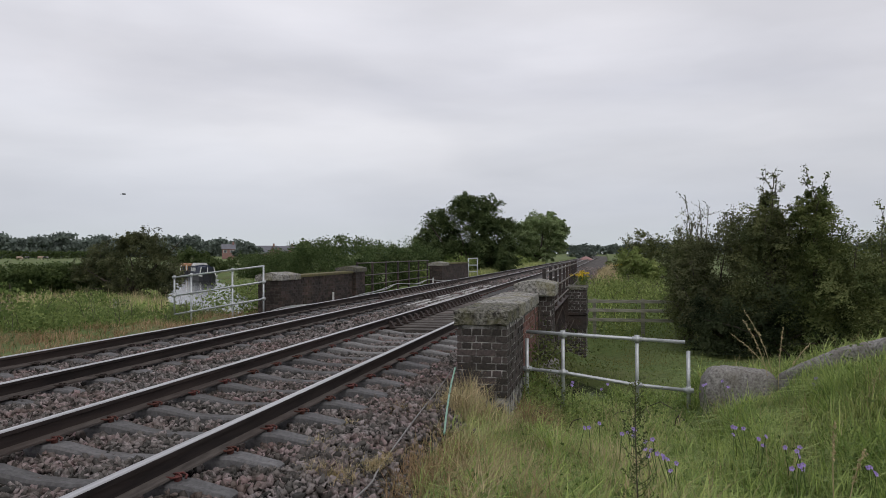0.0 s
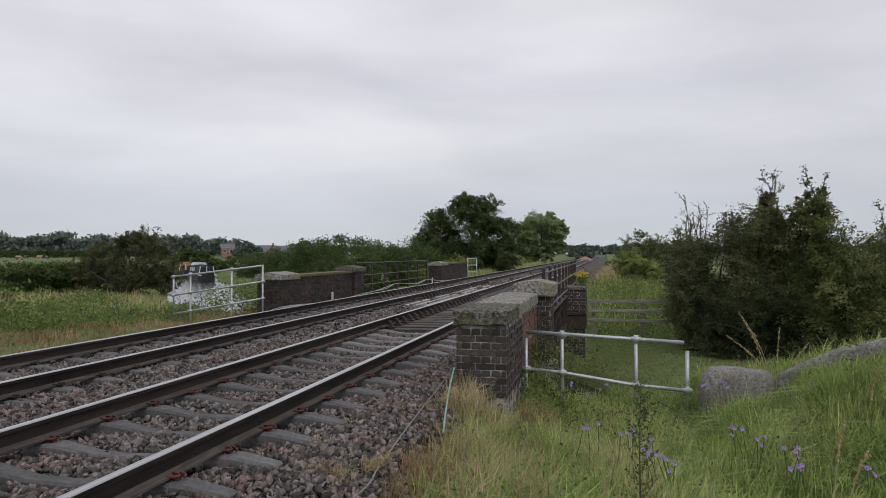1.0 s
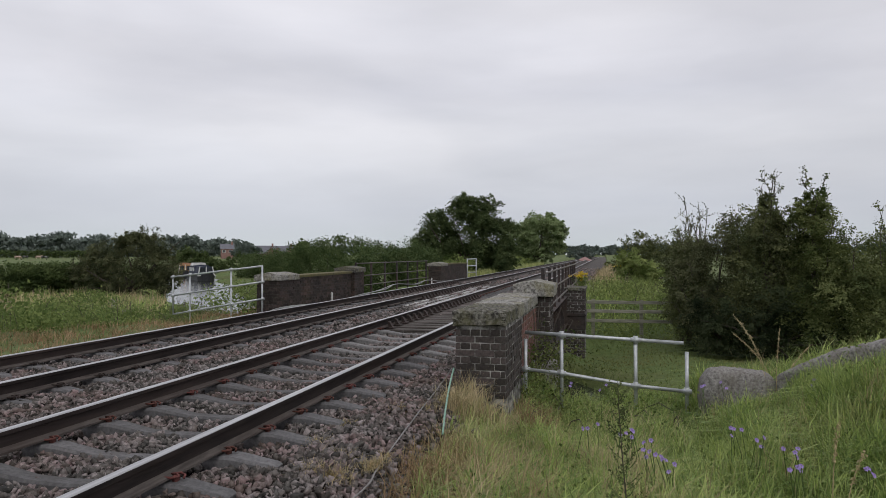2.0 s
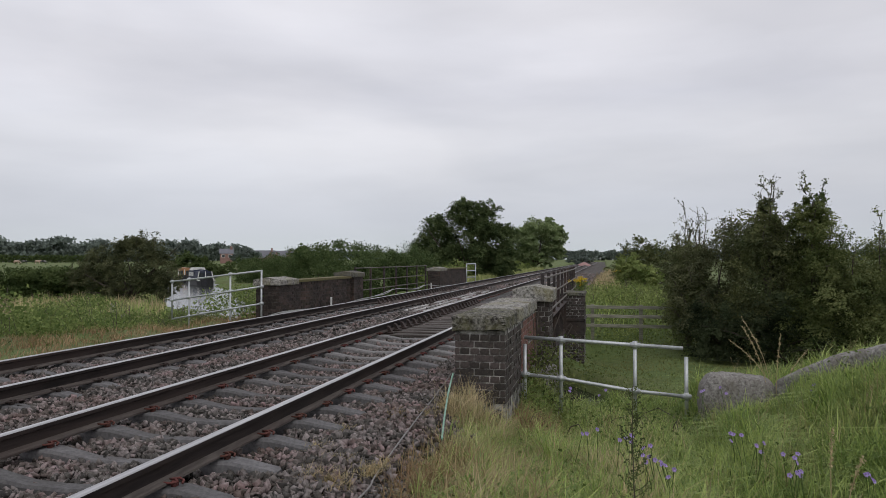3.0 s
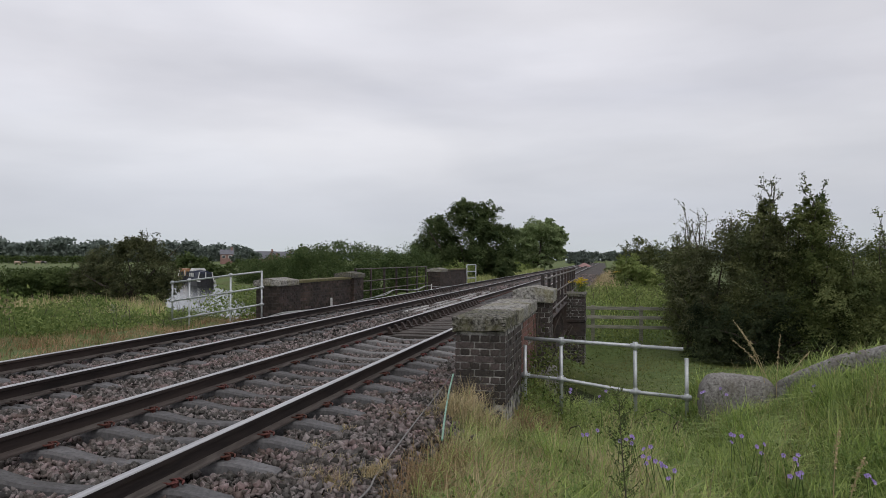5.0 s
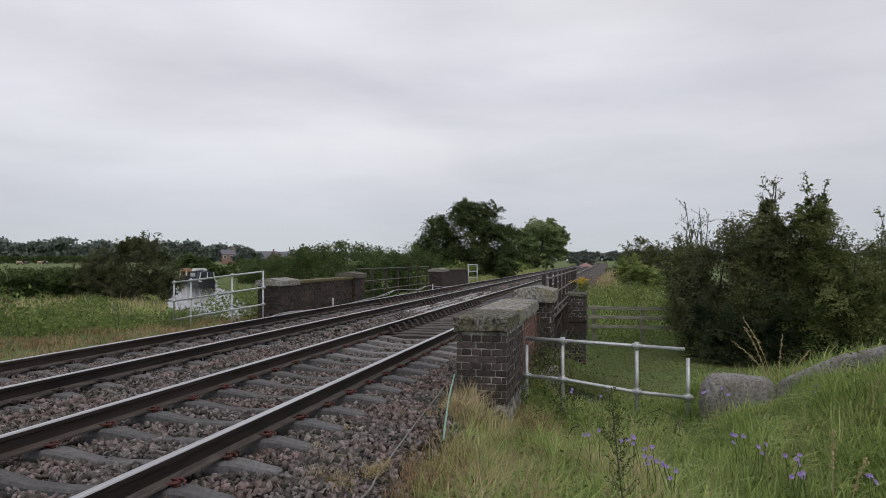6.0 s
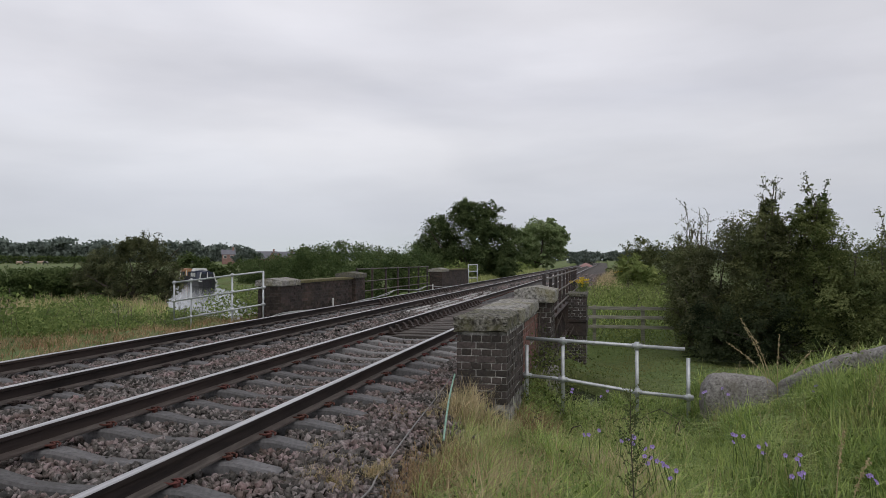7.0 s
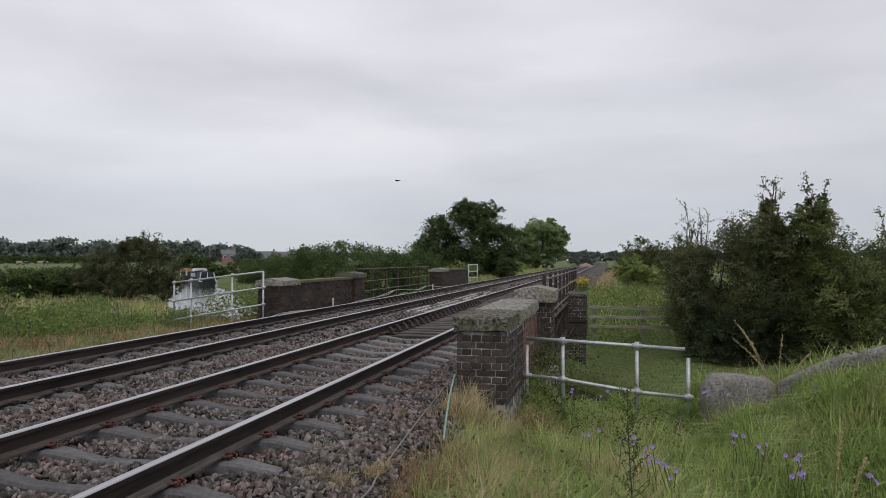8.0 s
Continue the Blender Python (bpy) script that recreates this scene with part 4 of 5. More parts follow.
# Extra low bush: its dark leaf colour supplies the thicket's bottom shade
plant("undergrowth_bush", "added low bush, leaves darkened for shade at the thicket foot", "bush", at(4.3, 19.9),
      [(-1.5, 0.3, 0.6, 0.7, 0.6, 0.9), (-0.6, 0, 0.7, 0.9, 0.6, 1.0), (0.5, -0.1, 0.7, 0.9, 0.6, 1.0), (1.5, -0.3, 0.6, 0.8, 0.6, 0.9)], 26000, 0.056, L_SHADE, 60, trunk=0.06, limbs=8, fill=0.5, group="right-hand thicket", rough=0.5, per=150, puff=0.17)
plant("bush", "rounded dark bush beyond the post-and-rail fence", "bush", at(2.27, 45.65),
      [(-0.1, 0, 1.9, 1.3, 1.2, 1.3), (1.5, 0, 1.6, 1.4, 1.2, 1.4), (-1.1, 0, 1.0, 1.0, 1.0, 1.1), (2.6, 0, 1.4, 1.3, 1.2, 1.4)], 26000, 0.10, L_HAW, 47, trunk=0.1, fill=0.45)
plant("bush", "pale green willow bush beside the verge", "bush", at(1.16, 36.16),
      [(0, 0, 1.1, 0.75, 0.9, 0.95), (0.9, 0, 0.8, 0.8, 0.8, 0.8)], 11000, 0.09, L_VERGE, 48, trunk=0.06, fill=0.45)

# left: bush by the canal, hedges
plant("hawthorn_bush", "broad dark hawthorn bush on the canal bank", "bush", at(-28.82, 39.58),
      [(0, 0, 2.3, 2.1, 1.7, 1.8), (-2.3, 0, 1.8, 1.6, 1.4, 1.5), (-4.2, 0.5, 1.2, 1.4, 1.2, 1.1), (0, -0.4, 0.85, 2.8, 1.2, 0.85), (1.7, 0, 2.1, 1.4, 1.4, 1.5), (0.4, 0, 3.4, 1.2, 1.2, 0.7), (-2.7, 0, 1.0, 1.0, 1.1, 1.0), (2.2, 0, 0.9, 0.9, 1.1, 0.9)], 38000, 0.11, L_DARK, 49, trunk=0.2, limbs=12, sprays=30, spray_len=0.6, fill=0.6, per=110, puff=0.14)


def hedge(label, pts, height, width, n, size, material, seed, ragged=0.25, per=70):
    """A hedge along a line: stems and a long uneven mass of leaves."""
    g = np.random.default_rng(seed)
    t = thing("hedge", label, "hedge", pose(0, 0, 0))
    pts = np.array(pts, dtype=float)
    seg = np.hypot(*np.diff(pts, axis=0).T)
    cum = np.concatenate([[0], np.cumsum(seg)])
    clumps = max(60, n // per)
    s = g.uniform(0, cum[-1], clumps)
    cx, cy = np.interp(s, cum, pts[:, 0]), np.interp(s, cum, pts[:, 1])
    if isinstance(height, (list, tuple)):
        tall = np.interp(s, cum, height)
        height = float(np.mean(height))
    else:
        tall = height
    top = tall * (1 + ragged * np.interp(s, np.linspace(0, cum[-1], 40), g.uniform(-1, 1, 40)))
    cx, cy = cx + g.normal(0, width * 0.35, clumps), cy + g.normal(0, width * 0.35, clumps)
    cz = land(cx, cy) + top * g.random(clumps) ** 0.7
    k = g.integers(0, clumps, n)
    p = np.stack([cx, cy, cz], -1)[k] + g.normal(size=(n, 3)) * np.array([0.14, 0.14, 0.085]) * height * 0.8
    way = unit(g, n) * 0.75 + np.array([0, 0, 0.7])
    part("foliage", polys("foliage", leaves(g, p, size, 0.2, way), material), material, t, kind="stuff")
    stems = Build()
    for q in np.linspace(0, cum[-1], int(cum[-1] / 2) + 2):
        x, y = np.interp(q, cum, pts[:, 0]), np.interp(q, cum, pts[:, 1])
        z = float(land(x, y))
        stems.tube([(x, y, z - 0.1), (x + g.normal(0, 0.1), y, z + height * 0.7)], [0.05, 0.02], 5, False)
    part("stems", stems, BARK, t, kind="stuff")
    return t


hedge("thick dark-green field hedge", [(-38.33, 36.39), (-35.83, 39.01), (-32.99, 43.76)], 1.85, 1.1, 36000, 0.14, L_HEDGE, 51, 0.12)
hedge("long clipped hedge across the far pasture", [(-297.0, 275.9), (-237.64, 304.81)], 3.6, 2.0, 9000, 0.6, L_HEDGE, 52, 0.06, 10)
hedge("scrubby green bushes behind the far parapet", [(-42.52, 78.51), (-34.07, 70.18), (-24.46, 58.02), (-17.56, 51.38), (-15.52, 55.95)], (2.0, 2.5, 3.1, 4.0, 4.2), 2.4, 42000, 0.15, L_TREE, 53, 0.3, 160)
hedge("leafy green bushes below the far bridge railing", [(-13.2, 35.0), (-11.6, 38.2), (-11.0, 44.0)], 2.35, 1.0, 22000, 0.11, L_TREE, 59, 0.2, 120)
hedge("green bushes along the towpath", [(-80.51, 135.5), (-69.22, 127.81), (-46.77, 102.16), (-36.37, 94.27)], 1.9, 2.0, 14000, 0.24, L_HEDGE, 54, 0.25)
# L_FAR and L_HAZE crowns from here on carry haze in their colour
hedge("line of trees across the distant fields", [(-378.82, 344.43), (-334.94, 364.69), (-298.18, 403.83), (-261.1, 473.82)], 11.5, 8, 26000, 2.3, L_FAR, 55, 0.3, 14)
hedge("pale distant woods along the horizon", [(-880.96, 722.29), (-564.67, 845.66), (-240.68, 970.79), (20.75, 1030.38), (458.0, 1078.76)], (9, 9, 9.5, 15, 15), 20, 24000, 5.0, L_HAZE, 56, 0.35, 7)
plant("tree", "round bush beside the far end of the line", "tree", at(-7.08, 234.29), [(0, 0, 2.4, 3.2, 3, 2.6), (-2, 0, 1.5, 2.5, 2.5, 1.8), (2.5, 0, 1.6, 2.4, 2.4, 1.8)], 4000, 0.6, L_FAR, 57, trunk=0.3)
hedge("tangled green scrub at the foot of the trees beside the line", [(-11.2, 47), (-12, 62), (-12.5, 85), (-12.5, 118)], 1.5, 1.3, 16000, 0.18, L_VERGE, 58, 0.35)
plant("tree", "leafy tree standing behind the canal", "tree", at(-84.78, 134.52), [(0, 0, 3.2, 3.0, 2.6, 2.4), (2.4, 0, 2.4, 2.4, 2.2, 2.0), (-2.2, 0, 2.2, 2.2, 2.2, 1.9)], 14000, 0.3, L_HEDGE, 91, trunk=0.25, fill=0.6, per=80, puff=0.14, group="canal trees")
plant("tree", "smaller tree by the far moorings", "tree", at(-72.25, 121.99), [(0, 0, 1.7, 2.2, 2.0, 1.6), (1.4, 0, 1.3, 1.8, 1.8, 1.3)], 9000, 0.26, L_HEDGE, 92, trunk=0.2, fill=0.6, per=80, puff=0.14, group="canal trees")
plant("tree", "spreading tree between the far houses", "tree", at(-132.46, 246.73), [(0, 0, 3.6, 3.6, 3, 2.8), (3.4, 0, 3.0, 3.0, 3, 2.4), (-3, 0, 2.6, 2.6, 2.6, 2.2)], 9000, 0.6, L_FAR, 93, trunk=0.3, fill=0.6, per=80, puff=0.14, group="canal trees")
plant("tree", "round tree beside the far houses", "tree", at(-73.63, 167.83), [(0, 0, 2.6, 2.6, 2.4, 2.4), (1.8, 0, 2.0, 2.0, 2, 1.8)], 9000, 0.4, L_HEDGE, 94, trunk=0.3, fill=0.6, per=80, puff=0.14, group="canal trees")


# ---------- grass ----------
def blades(name, g, x, y, length, width, lean, material, lift=0.0):
    """Bent tapered blades of grass from their feet, three cross-cuts each."""
    n = len(x)
    z = land(x, y) - 0.02 + lift
    a = g.uniform(0, 2 * np.pi, n)
    out = np.stack([np.cos(a), np.sin(a), np.zeros(n)], -1)
    side = np.stack([-np.sin(a + 0.6), np.cos(a + 0.6), np.zeros(n)], -1)
    L, W, K = length[:, None], width[:, None], (lean * g.uniform(0.2, 1.4, n))[:, None]
    foot = np.stack([x, y, z], -1)
    rows = []
    for s, w in ((0, 0.85), (0.55, 1.0), (1.0, 0.12)):
        mid = foot + np.array([0, 0, 1.0]) * L * (s - 0.45 * K * s * s) + out * L * K * s * s * 0.9
        rows += [mid - side * W * w * 0.5, mid + side * W * w * 0.5]
    v = np.stack(rows, 1)
    quads = np.array([(0, 1, 3, 2), (2, 3, 5, 4)])
    f = (quads[None] + 6 * np.arange(n)[:, None, None]).reshape(-1, 4)
    return indexed(name, v.reshape(-1, 3), f, material)


def meadow(name, label, seed, n, box, length, width, lean, material, where=None, tufts=0, lift=0.0, spread=0.07):
    g = np.random.default_rng(seed)
    x0, x1, y0, y1 = box
    if tufts:
        tx, ty = g.uniform(x0, x1, tufts), g.uniform(y0, y1, tufts)
        big = g.uniform(0.7, 1.3, tufts)
        k = g.integers(0, tufts, n)
        x, y, f = tx[k] + g.normal(0, spread, n), ty[k] + g.normal(0, spread, n), big[k]
    else:
        x, y, f = g.uniform(x0, x1, n), g.uniform(y0, y1, n), 1.0
    ok = np.ones(n, bool)
    ok &= ~((x > -1.74) & (x < -1.02) & (y > 7.9) & (y < 12.5))
    ok &= ~((x > -1.4) & (x < -0.4) & (y > 19.9) & (y < 21.5))
    ok &= canal_gap(x, y) > 0.1
    (sx0, sy0), (sx1, sy1) = STONE_LINE
    q = np.clip(((x - sx0) * (sx1 - sx0) + (y - sy0) * (sy1 - sy0)) / ((sx1 - sx0) ** 2 + (sy1 - sy0) ** 2), 0, 1)
    away = np.hypot(x - sx0 - q * (sx1 - sx0), y - sy0 - q * (sy1 - sy0))
    ok &= away > 0.17
    ok &= ~((x > 1.05) & (x < 1.98) & (y > 8.8) & (y < 9.4))
    if where is not None:
        ok &= where(x, y, g)
    ln = length * g.uniform(0.45, 1.2, n) * f * (0.6 + 0.4 * step(0.15, 0.8, away)) * (0.5 + 0.5 * step(0.1, 0.7, np.hypot(np.maximum(np.abs(x - 1.5) - 0.45, 0), y - 9.1)))
    tagged(new(name, blades(name, g, x[ok], y[ok], ln[ok], width * g.uniform(0.6, 1.3, n)[ok], lean, material, lift)), label, "grass", kind="stuff")


def edge_x(y):
    return -1.42 - 0.09 * np.maximum(y - 4.5, 0)


corner_box = (-1.7, 4.6, 2.3, 10.4)
meadow("grass", "long fresh green grass by the handrail", 61, 62000, corner_box, 0.29, 0.0085, 0.9, GRASS, lambda x, y, g: (x > edge_x(y) + 0.15) & (g.random(len(x)) < step(-1.5, -0.3, x) * 0.9 + 0.1), 1500, spread=0.10)
meadow("grass", "short green grass under the long blades", 62, 30000, corner_box, 0.17, 0.0075, 1.0, GRASS, lambda x, y, g: x > edge_x(y) + 0.25)
meadow("grass", "pale yellow-green grass clumps among the long grass", 74, 22000, corner_box, 0.30, 0.007, 1.0, GRASS_PALE, lambda x, y, g: x > edge_x(y) + 0.15, 260, spread=0.13)
meadow("grass", "arching bright green tufts in the long grass", 79, 17000, corner_box, 0.42, 0.0085, 1.5, GRASS, lambda x, y, g: x > edge_x(y) + 0.5, 210, spread=0.06)
meadow("dry_grass", "dry straw-coloured grass stalks among the green", 63, 8000, corner_box, 0.38, 0.0045, 0.6, STRAW, lambda x, y, g: (x > edge_x(y) + 0.1) & (g.random(len(x)) < 1.1 - step(-1.2, 0.8, x) * 0.75), 500)
meadow("dry_grass", "bleached seeding grass in loose tufts", 75, 2600, (-1.1, 0.3, 3.6, 7.2), 0.42, 0.005, 0.9, STRAW, lambda x, y, g: x > edge_x(y) + 0.2, 42, spread=0.07)
meadow("dry_grass", "russet withered grass along the ballast edge", 64, 15000, (-1.95, -0.2, 2.6, 8.6), 0.24, 0.005, 1.0, RUSSET, lambda x, y, g: (x > edge_x(y) - 0.05) & (x < edge_x(y) + 0.25 + 0.75 * g.random(len(x))), 330)
meadow("dry_grass", "russet tall grass against the brick parapet end", 65, 900, (-1.62, -0.98, 7.3, 7.9), 0.42, 0.006, 0.6, STRAW, None, 9)
meadow("dry_grass", "orange-brown withered grass at the foot of the parapet", 78, 900, (-1.05, -0.55, 7.6, 8.9), 0.34, 0.006, 0.8, RUSSET, None, 12)
meadow("dry_grass", "small dry tufts growing through the ballast", 66, 3600, (-2.35, -1.55, 4.2, 7.8), 0.13, 0.004, 1.2, STRAW, None, 9, spread=0.06, lift=0.22)
# Bush shade over this short grass is put into its darker colour
meadow("grass", "short sward on the low ground by the canal", 67, 20000, (-0.5, 7, 13.5, 23.5), 0.08, 0.018, 1.0, SWARD)
meadow("grass", "tall green verge grass on the embankment", 68, 6000, (-0.75, 4.5, 29.0, 62), 0.6, 0.024, 0.8, GRASS_PALE, lambda x, y, g: (x < 0.4 + 0.11 * y) & (x > shoulder(y) + 0.15))
meadow("grass", "pale green tufts along the verge", 77, 5000, (-0.75, 4.5, 24.5, 60), 0.6, 0.022, 0.8, GRASS, lambda x, y, g: (x < 0.4 + 0.11 * y) & (x > shoulder(y) + 0.15))
meadow("grass", "pale rough grass beside the far side of the line", 80, 6000, (-10.8, -9.35, 47, 115), 0.6, 0.04, 0.7, GRASS_PALE)
meadow("dry_grass", "tall straw-coloured verge grass along the line", 69, 17000, (-0.5, 2.6, 34, 80), 0.85, 0.032, 0.6, STRAW, lambda x, y, g: (x > shoulder(y) + 0.2) & (x < shoulder(y) + 1.7))
meadow("grass", "rough grass along the second track", 70, 16000, (-22, -9.3, 9, 34), 0.30, 0.014, 0.8, SWARD, lambda x, y, g: (x < -10.2) & (g.random(len(x)) < 0.6) & ((x < -0.67 * y) | (x > -11.0)), 900, spread=0.2)
meadow("dry_grass", "withered brown grass beside the second track", 71, 15000, (-12.4, -9.0, 5, 34), 0.24, 0.010, 1.0, RUSSET, None, 800, spread=0.12)
meadow("dry_grass", "pale seeding grass on the canal bank", 72, 13000, (-34, -14, 24, 46), 0.62, 0.02, 0.6, STRAW, lambda x, y, g: (g.random(len(x)) < 0.5) & (x < -0.67 * y), 700, spread=0.3)
meadow("grass", "tall bank grass mixed with nettles", 73, 15000, (-36, -13, 22, 48), 0.45, 0.024, 0.7, GRASS, lambda x, y, g: (x < -0.67 * y) & (x > -0.95 * y))


meadow("grass", "grass behind the camera's corner", 76, 9000, (-1.2, 5, -4, 2.4), 0.2, 0.012, 1.0, GRASS)


def brambles(label, seed, n, box, height, size, material, where=None, arching=True):
    """A low mound of arching stems with leaves."""
    g = np.random.default_rng(seed)
    t = thing("bramble_patch", label, "brambles", pose(0, 0, 0))
    x0, x1, y0, y1 = box
    c = n // 40
    cx, cy = g.uniform(x0, x1, c), g.uniform(y0, y1, c)
    if where is not None:
        k = where(cx, cy)
        cx, cy = cx[k], cy[k]
    c = len(cx)
    ch = land(cx, cy) + height * g.random(c) ** 0.8 * (0.65 + 0.35 * np.sin(cx * 1.1 + cy * 0.7))
    k = g.integers(0, c, n)
    p = np.stack([cx, cy, ch], -1)[k] + g.normal(size=(n, 3)) * np.array([0.28, 0.28, 0.12])
    part("leaves", polys("leaves", leaves(g, p, size), material), material, t, kind="stuff")
    w = Build()
    for i in range(0, c if arching else 0, 6):
        a = g.uniform(0, 6.3)
        r, h = g.uniform(0.4, 0.9), height * g.uniform(0.8, 1.35)
        z = float(land(cx[i], cy[i]))
        w.tube([(cx[i] + math.cos(a) * r * s, cy[i] + math.sin(a) * r * s, z + h * math.sin(s * 2.4) / 1.0) for s in (0, 0.35, 0.7, 1.05)], [0.008, 0.007, 0.005, 0.003], 4, False)
    if arching:
        part("stems", w, BARK, t, kind="stuff")
    return t


brambles("green bramble bank beside the second track", 81, 34000, (-24, -11.6, 10, 26), 1.1, 0.085, L_BRAMBLE, lambda x, y: (x < -11.0 - 0.22 * (y - 10)) & (np.sin(2.1 * x) * np.cos(1.7 * y + x) < 0.45) & (x > -17.5 - 0.35 * (y - 10)))
brambles("broad-leaved weeds among the long grass", 87, 2600, (-0.8, 3.8, 3.6, 8.0), 0.22, 0.035, L_BRAMBLE, None, False)
brambles("low leafy weeds around the handrail posts", 82, 2200, (-0.9, 1.0, 8.3, 9.2), 0.26, 0.04, L_BRAMBLE)
brambles("leafy scrub on the embankment by the fence", 83, 22000, (-0.4, 5.0, 22.8, 36), 0.8, 0.08, L_VERGE)
brambles("thin thorny scrub at the water's edge", 84, 2600, (-13.4, -11.5, 18.2, 20.0), 0.6, 0.05, L_HAW)
brambles("leafy scrub beside the parapet end", 86, 2600, (-10.7, -9.35, 17.9, 21.0), 0.95, 0.07, L_BRAMBLE)
brambles("ivy and leafy growth behind the far parapet", 88, 1600, (-10.2, -9.2, 37.5, 44.5), 1.7, 0.13, L_BRAMBLE, None, False)
brambles("ivy and weeds hanging on the parapet side", 85, 2200, (-1.03, -0.7, 8.9, 11.6), 0.8, 0.045, L_IVY)

# ---------- worn stone copings in the grass ----------
def worn_slab(label, top, width, thick, seed, square=3.2):
    """A worn, half-buried slab under a line of top points: rounded block section, chipped and fissured."""
    top = [Vector(p) for p in top]
    cum = [0.0]
    for a, c in zip(top, top[1:]):
        cum.append(cum[-1] + (c - a).length)
    rings, around = max(24, int(cum[-1] / 0.035)), 36
    vs, fs = [], []
    for i in range(rings + 1):
        d = cum[-1] * i / rings
        k = min(max(j for j in range(len(cum)) if cum[j] <= d + 1e-6), len(top) - 2)
        p = top[k].lerp(top[k + 1], (d - cum[k]) / (cum[k + 1] - cum[k]))
        way = (top[k + 1] - top[k]).normalized()
        side = Vector((way.y, -way.x, 0)).normalized()
        end = min(d, cum[-1] - d)
        shrink = 1 - 0.35 * max(0, 1 - end / 0.10) ** 2.2
        for j in range(around):
            a = 2 * math.pi * j / around
            c, q = math.cos(a), math.sin(a)
            cx, cz = math.copysign(abs(c) ** (2 / square), c), math.copysign(abs(q) ** (2 / square), q)
            v = p + side * cx * width / 2 * shrink + Vector((0, 0, -thick / 2 + cz * thick / 2 * shrink))
            v += noise.noise_vector(v * 3.1 + Vector((seed, 2, 0))) * 0.035 + noise.noise_vector(v * 9 + Vector((seed, 0, 5))) * 0.018
            v += noise.noise_vector(Vector((v.x * 26, v.y * 26, v.z * 17)) + Vector((seed, 7, 1))) * 0.008
            vs.append(v)
    for i in range(rings):
        fs += [(around * i + j, around * i + (j + 1) % around, around * (i + 1) + (j + 1) % around, around * (i + 1) + j) for j in range(around)]
    fs += [tuple(reversed(range(around))), tuple(range(around * rings, around * rings + around))]
    b = Build().add(vs, fs)
    return tagged(new("coping_stone", b.mesh("coping_stone", BLOCK, True)), label, "stone", "old wing wall stones")


worn_slab("broken grey stone leaning beside the bridge pier", [(-1.02, 10.5, -0.42), (-0.86, 10.6, -0.3), (-0.72, 10.7, -0.22)], 0.3, 0.5, 5, 4.0)
worn_slab("large worn grey stone block lying in long grass", [(1.11, 9.08, -0.12), (1.3, 9.09, -0.075), (1.6, 9.1, -0.07), (1.93, 9.12, -0.13)], 0.42, 0.55, 1, 4.0)
worn_slab("long weathered stone wall coping sloping out of the grass", [(2.0, 9.12, -0.13), (2.38, 8.84, 0.12), (2.74, 8.55, 0.31), (3.1, 8.25, 0.46), (3.8, 7.72, 0.66)], 0.46, 0.34, 2, 5.0)


# ---------- post-and-rail fence ----------
def post_rail():
    t = thing("wooden_fence", "grey weathered three-rail wooden fence across the bank", "fence", pose(0, 0, 0))
    for (x, y) in ((-0.37, 23.1), (1.1, 23.12), (2.52, 23.14), (3.9, 23.15)):
        b = Build()
        z = float(land(x, y))
        b.box(x - 0.055, x + 0.055, y - 0.05, y + 0.05, z - 0.4, -0.14, b=0.01)
        part("post", b, WOOD_FENCE, t)
    xa, ya, xb, yb = -0.57, 23.0, 4.26, 23.07
    ang = math.degrees(math.atan2(yb - ya, xb - xa))
    for z in (-0.21, -0.49, -0.79):
        b = Build()
        b.box(0, math.hypot(xb - xa, yb - ya), -0.09, -0.052, -0.05, 0.05, pose(xa, ya, z, 0, 0, ang), b=0.006)
        part("rail_board", b, WOOD_FENCE, t)


post_rail()
stump = thing("fence_post", "grey wooden stump post in bank grass", "post", at(-22.08, 28.81), "old bank posts")
b = Build()
b.box(-0.06, 0.06, -0.055, 0.055, -0.3, 0.55, b=0.015)
part("timber", b, WOOD_FENCE, stump)
copy_thing(stump, at(-17.65, 23.67))


# ---------- cables, boards and markers on the line ----------
def cable(label, pts, r, material, category="cable"):
    pts = [Vector(p) for p in pts]
    fine = []
    for i in range(len(pts) - 1):
        p0, p1, p2, p3 = pts[max(i - 1, 0)], pts[i], pts[i + 1], pts[min(i + 2, len(pts) - 1)]
        for k in range(8):
            s = k / 8
            fine.append(0.5 * ((2 * p1) + (p2 - p0) * s + (2 * p0 - 5 * p1 + 4 * p2 - p3) * s * s + (3 * p1 - p0 - 3 * p2 + p3) * s ** 3))
    b = Build()
    b.tube(fine + [pts[-1]], r, 8)
    return tagged(new("cable", b.mesh("cable", material, True)), label, category)


CABLE_GREY = mat("grey_cable", (0.16, 0.15, 0.145), (0.26, 0.25, 0.24), 20, 0.6, bump=0.1)
CABLE_GREEN = mat("green_cable", (0.16, 0.30, 0.22), (0.30, 0.45, 0.36), 20, 0.5, bump=0.05)
CONDUIT = mat("pale_conduit", (0.26, 0.27, 0.26), (0.40, 0.41, 0.39), 14, 0.6, bump=0.1, c=(0.2, 0.2, 0.17))
cable("thin grey cable lying over ballast", [(-1.66, 3.2, -0.27), (-1.57, 4.48, -0.28), (-1.61, 4.95, -0.27), (-1.68, 5.7, -0.26), (-1.77, 6.78, -0.25), (-1.8, 7.64, -0.2), (-1.67, 7.83, 0.01)], 0.007, CABLE_GREY)
cable("pale green cable hanging down to the ballast", [(-1.4, 6.16, -0.3), (-1.51, 6.78, -0.22), (-1.61, 7.41, -0.12), (-1.65, 7.83, 0.01)], 0.010, CABLE_GREEN)
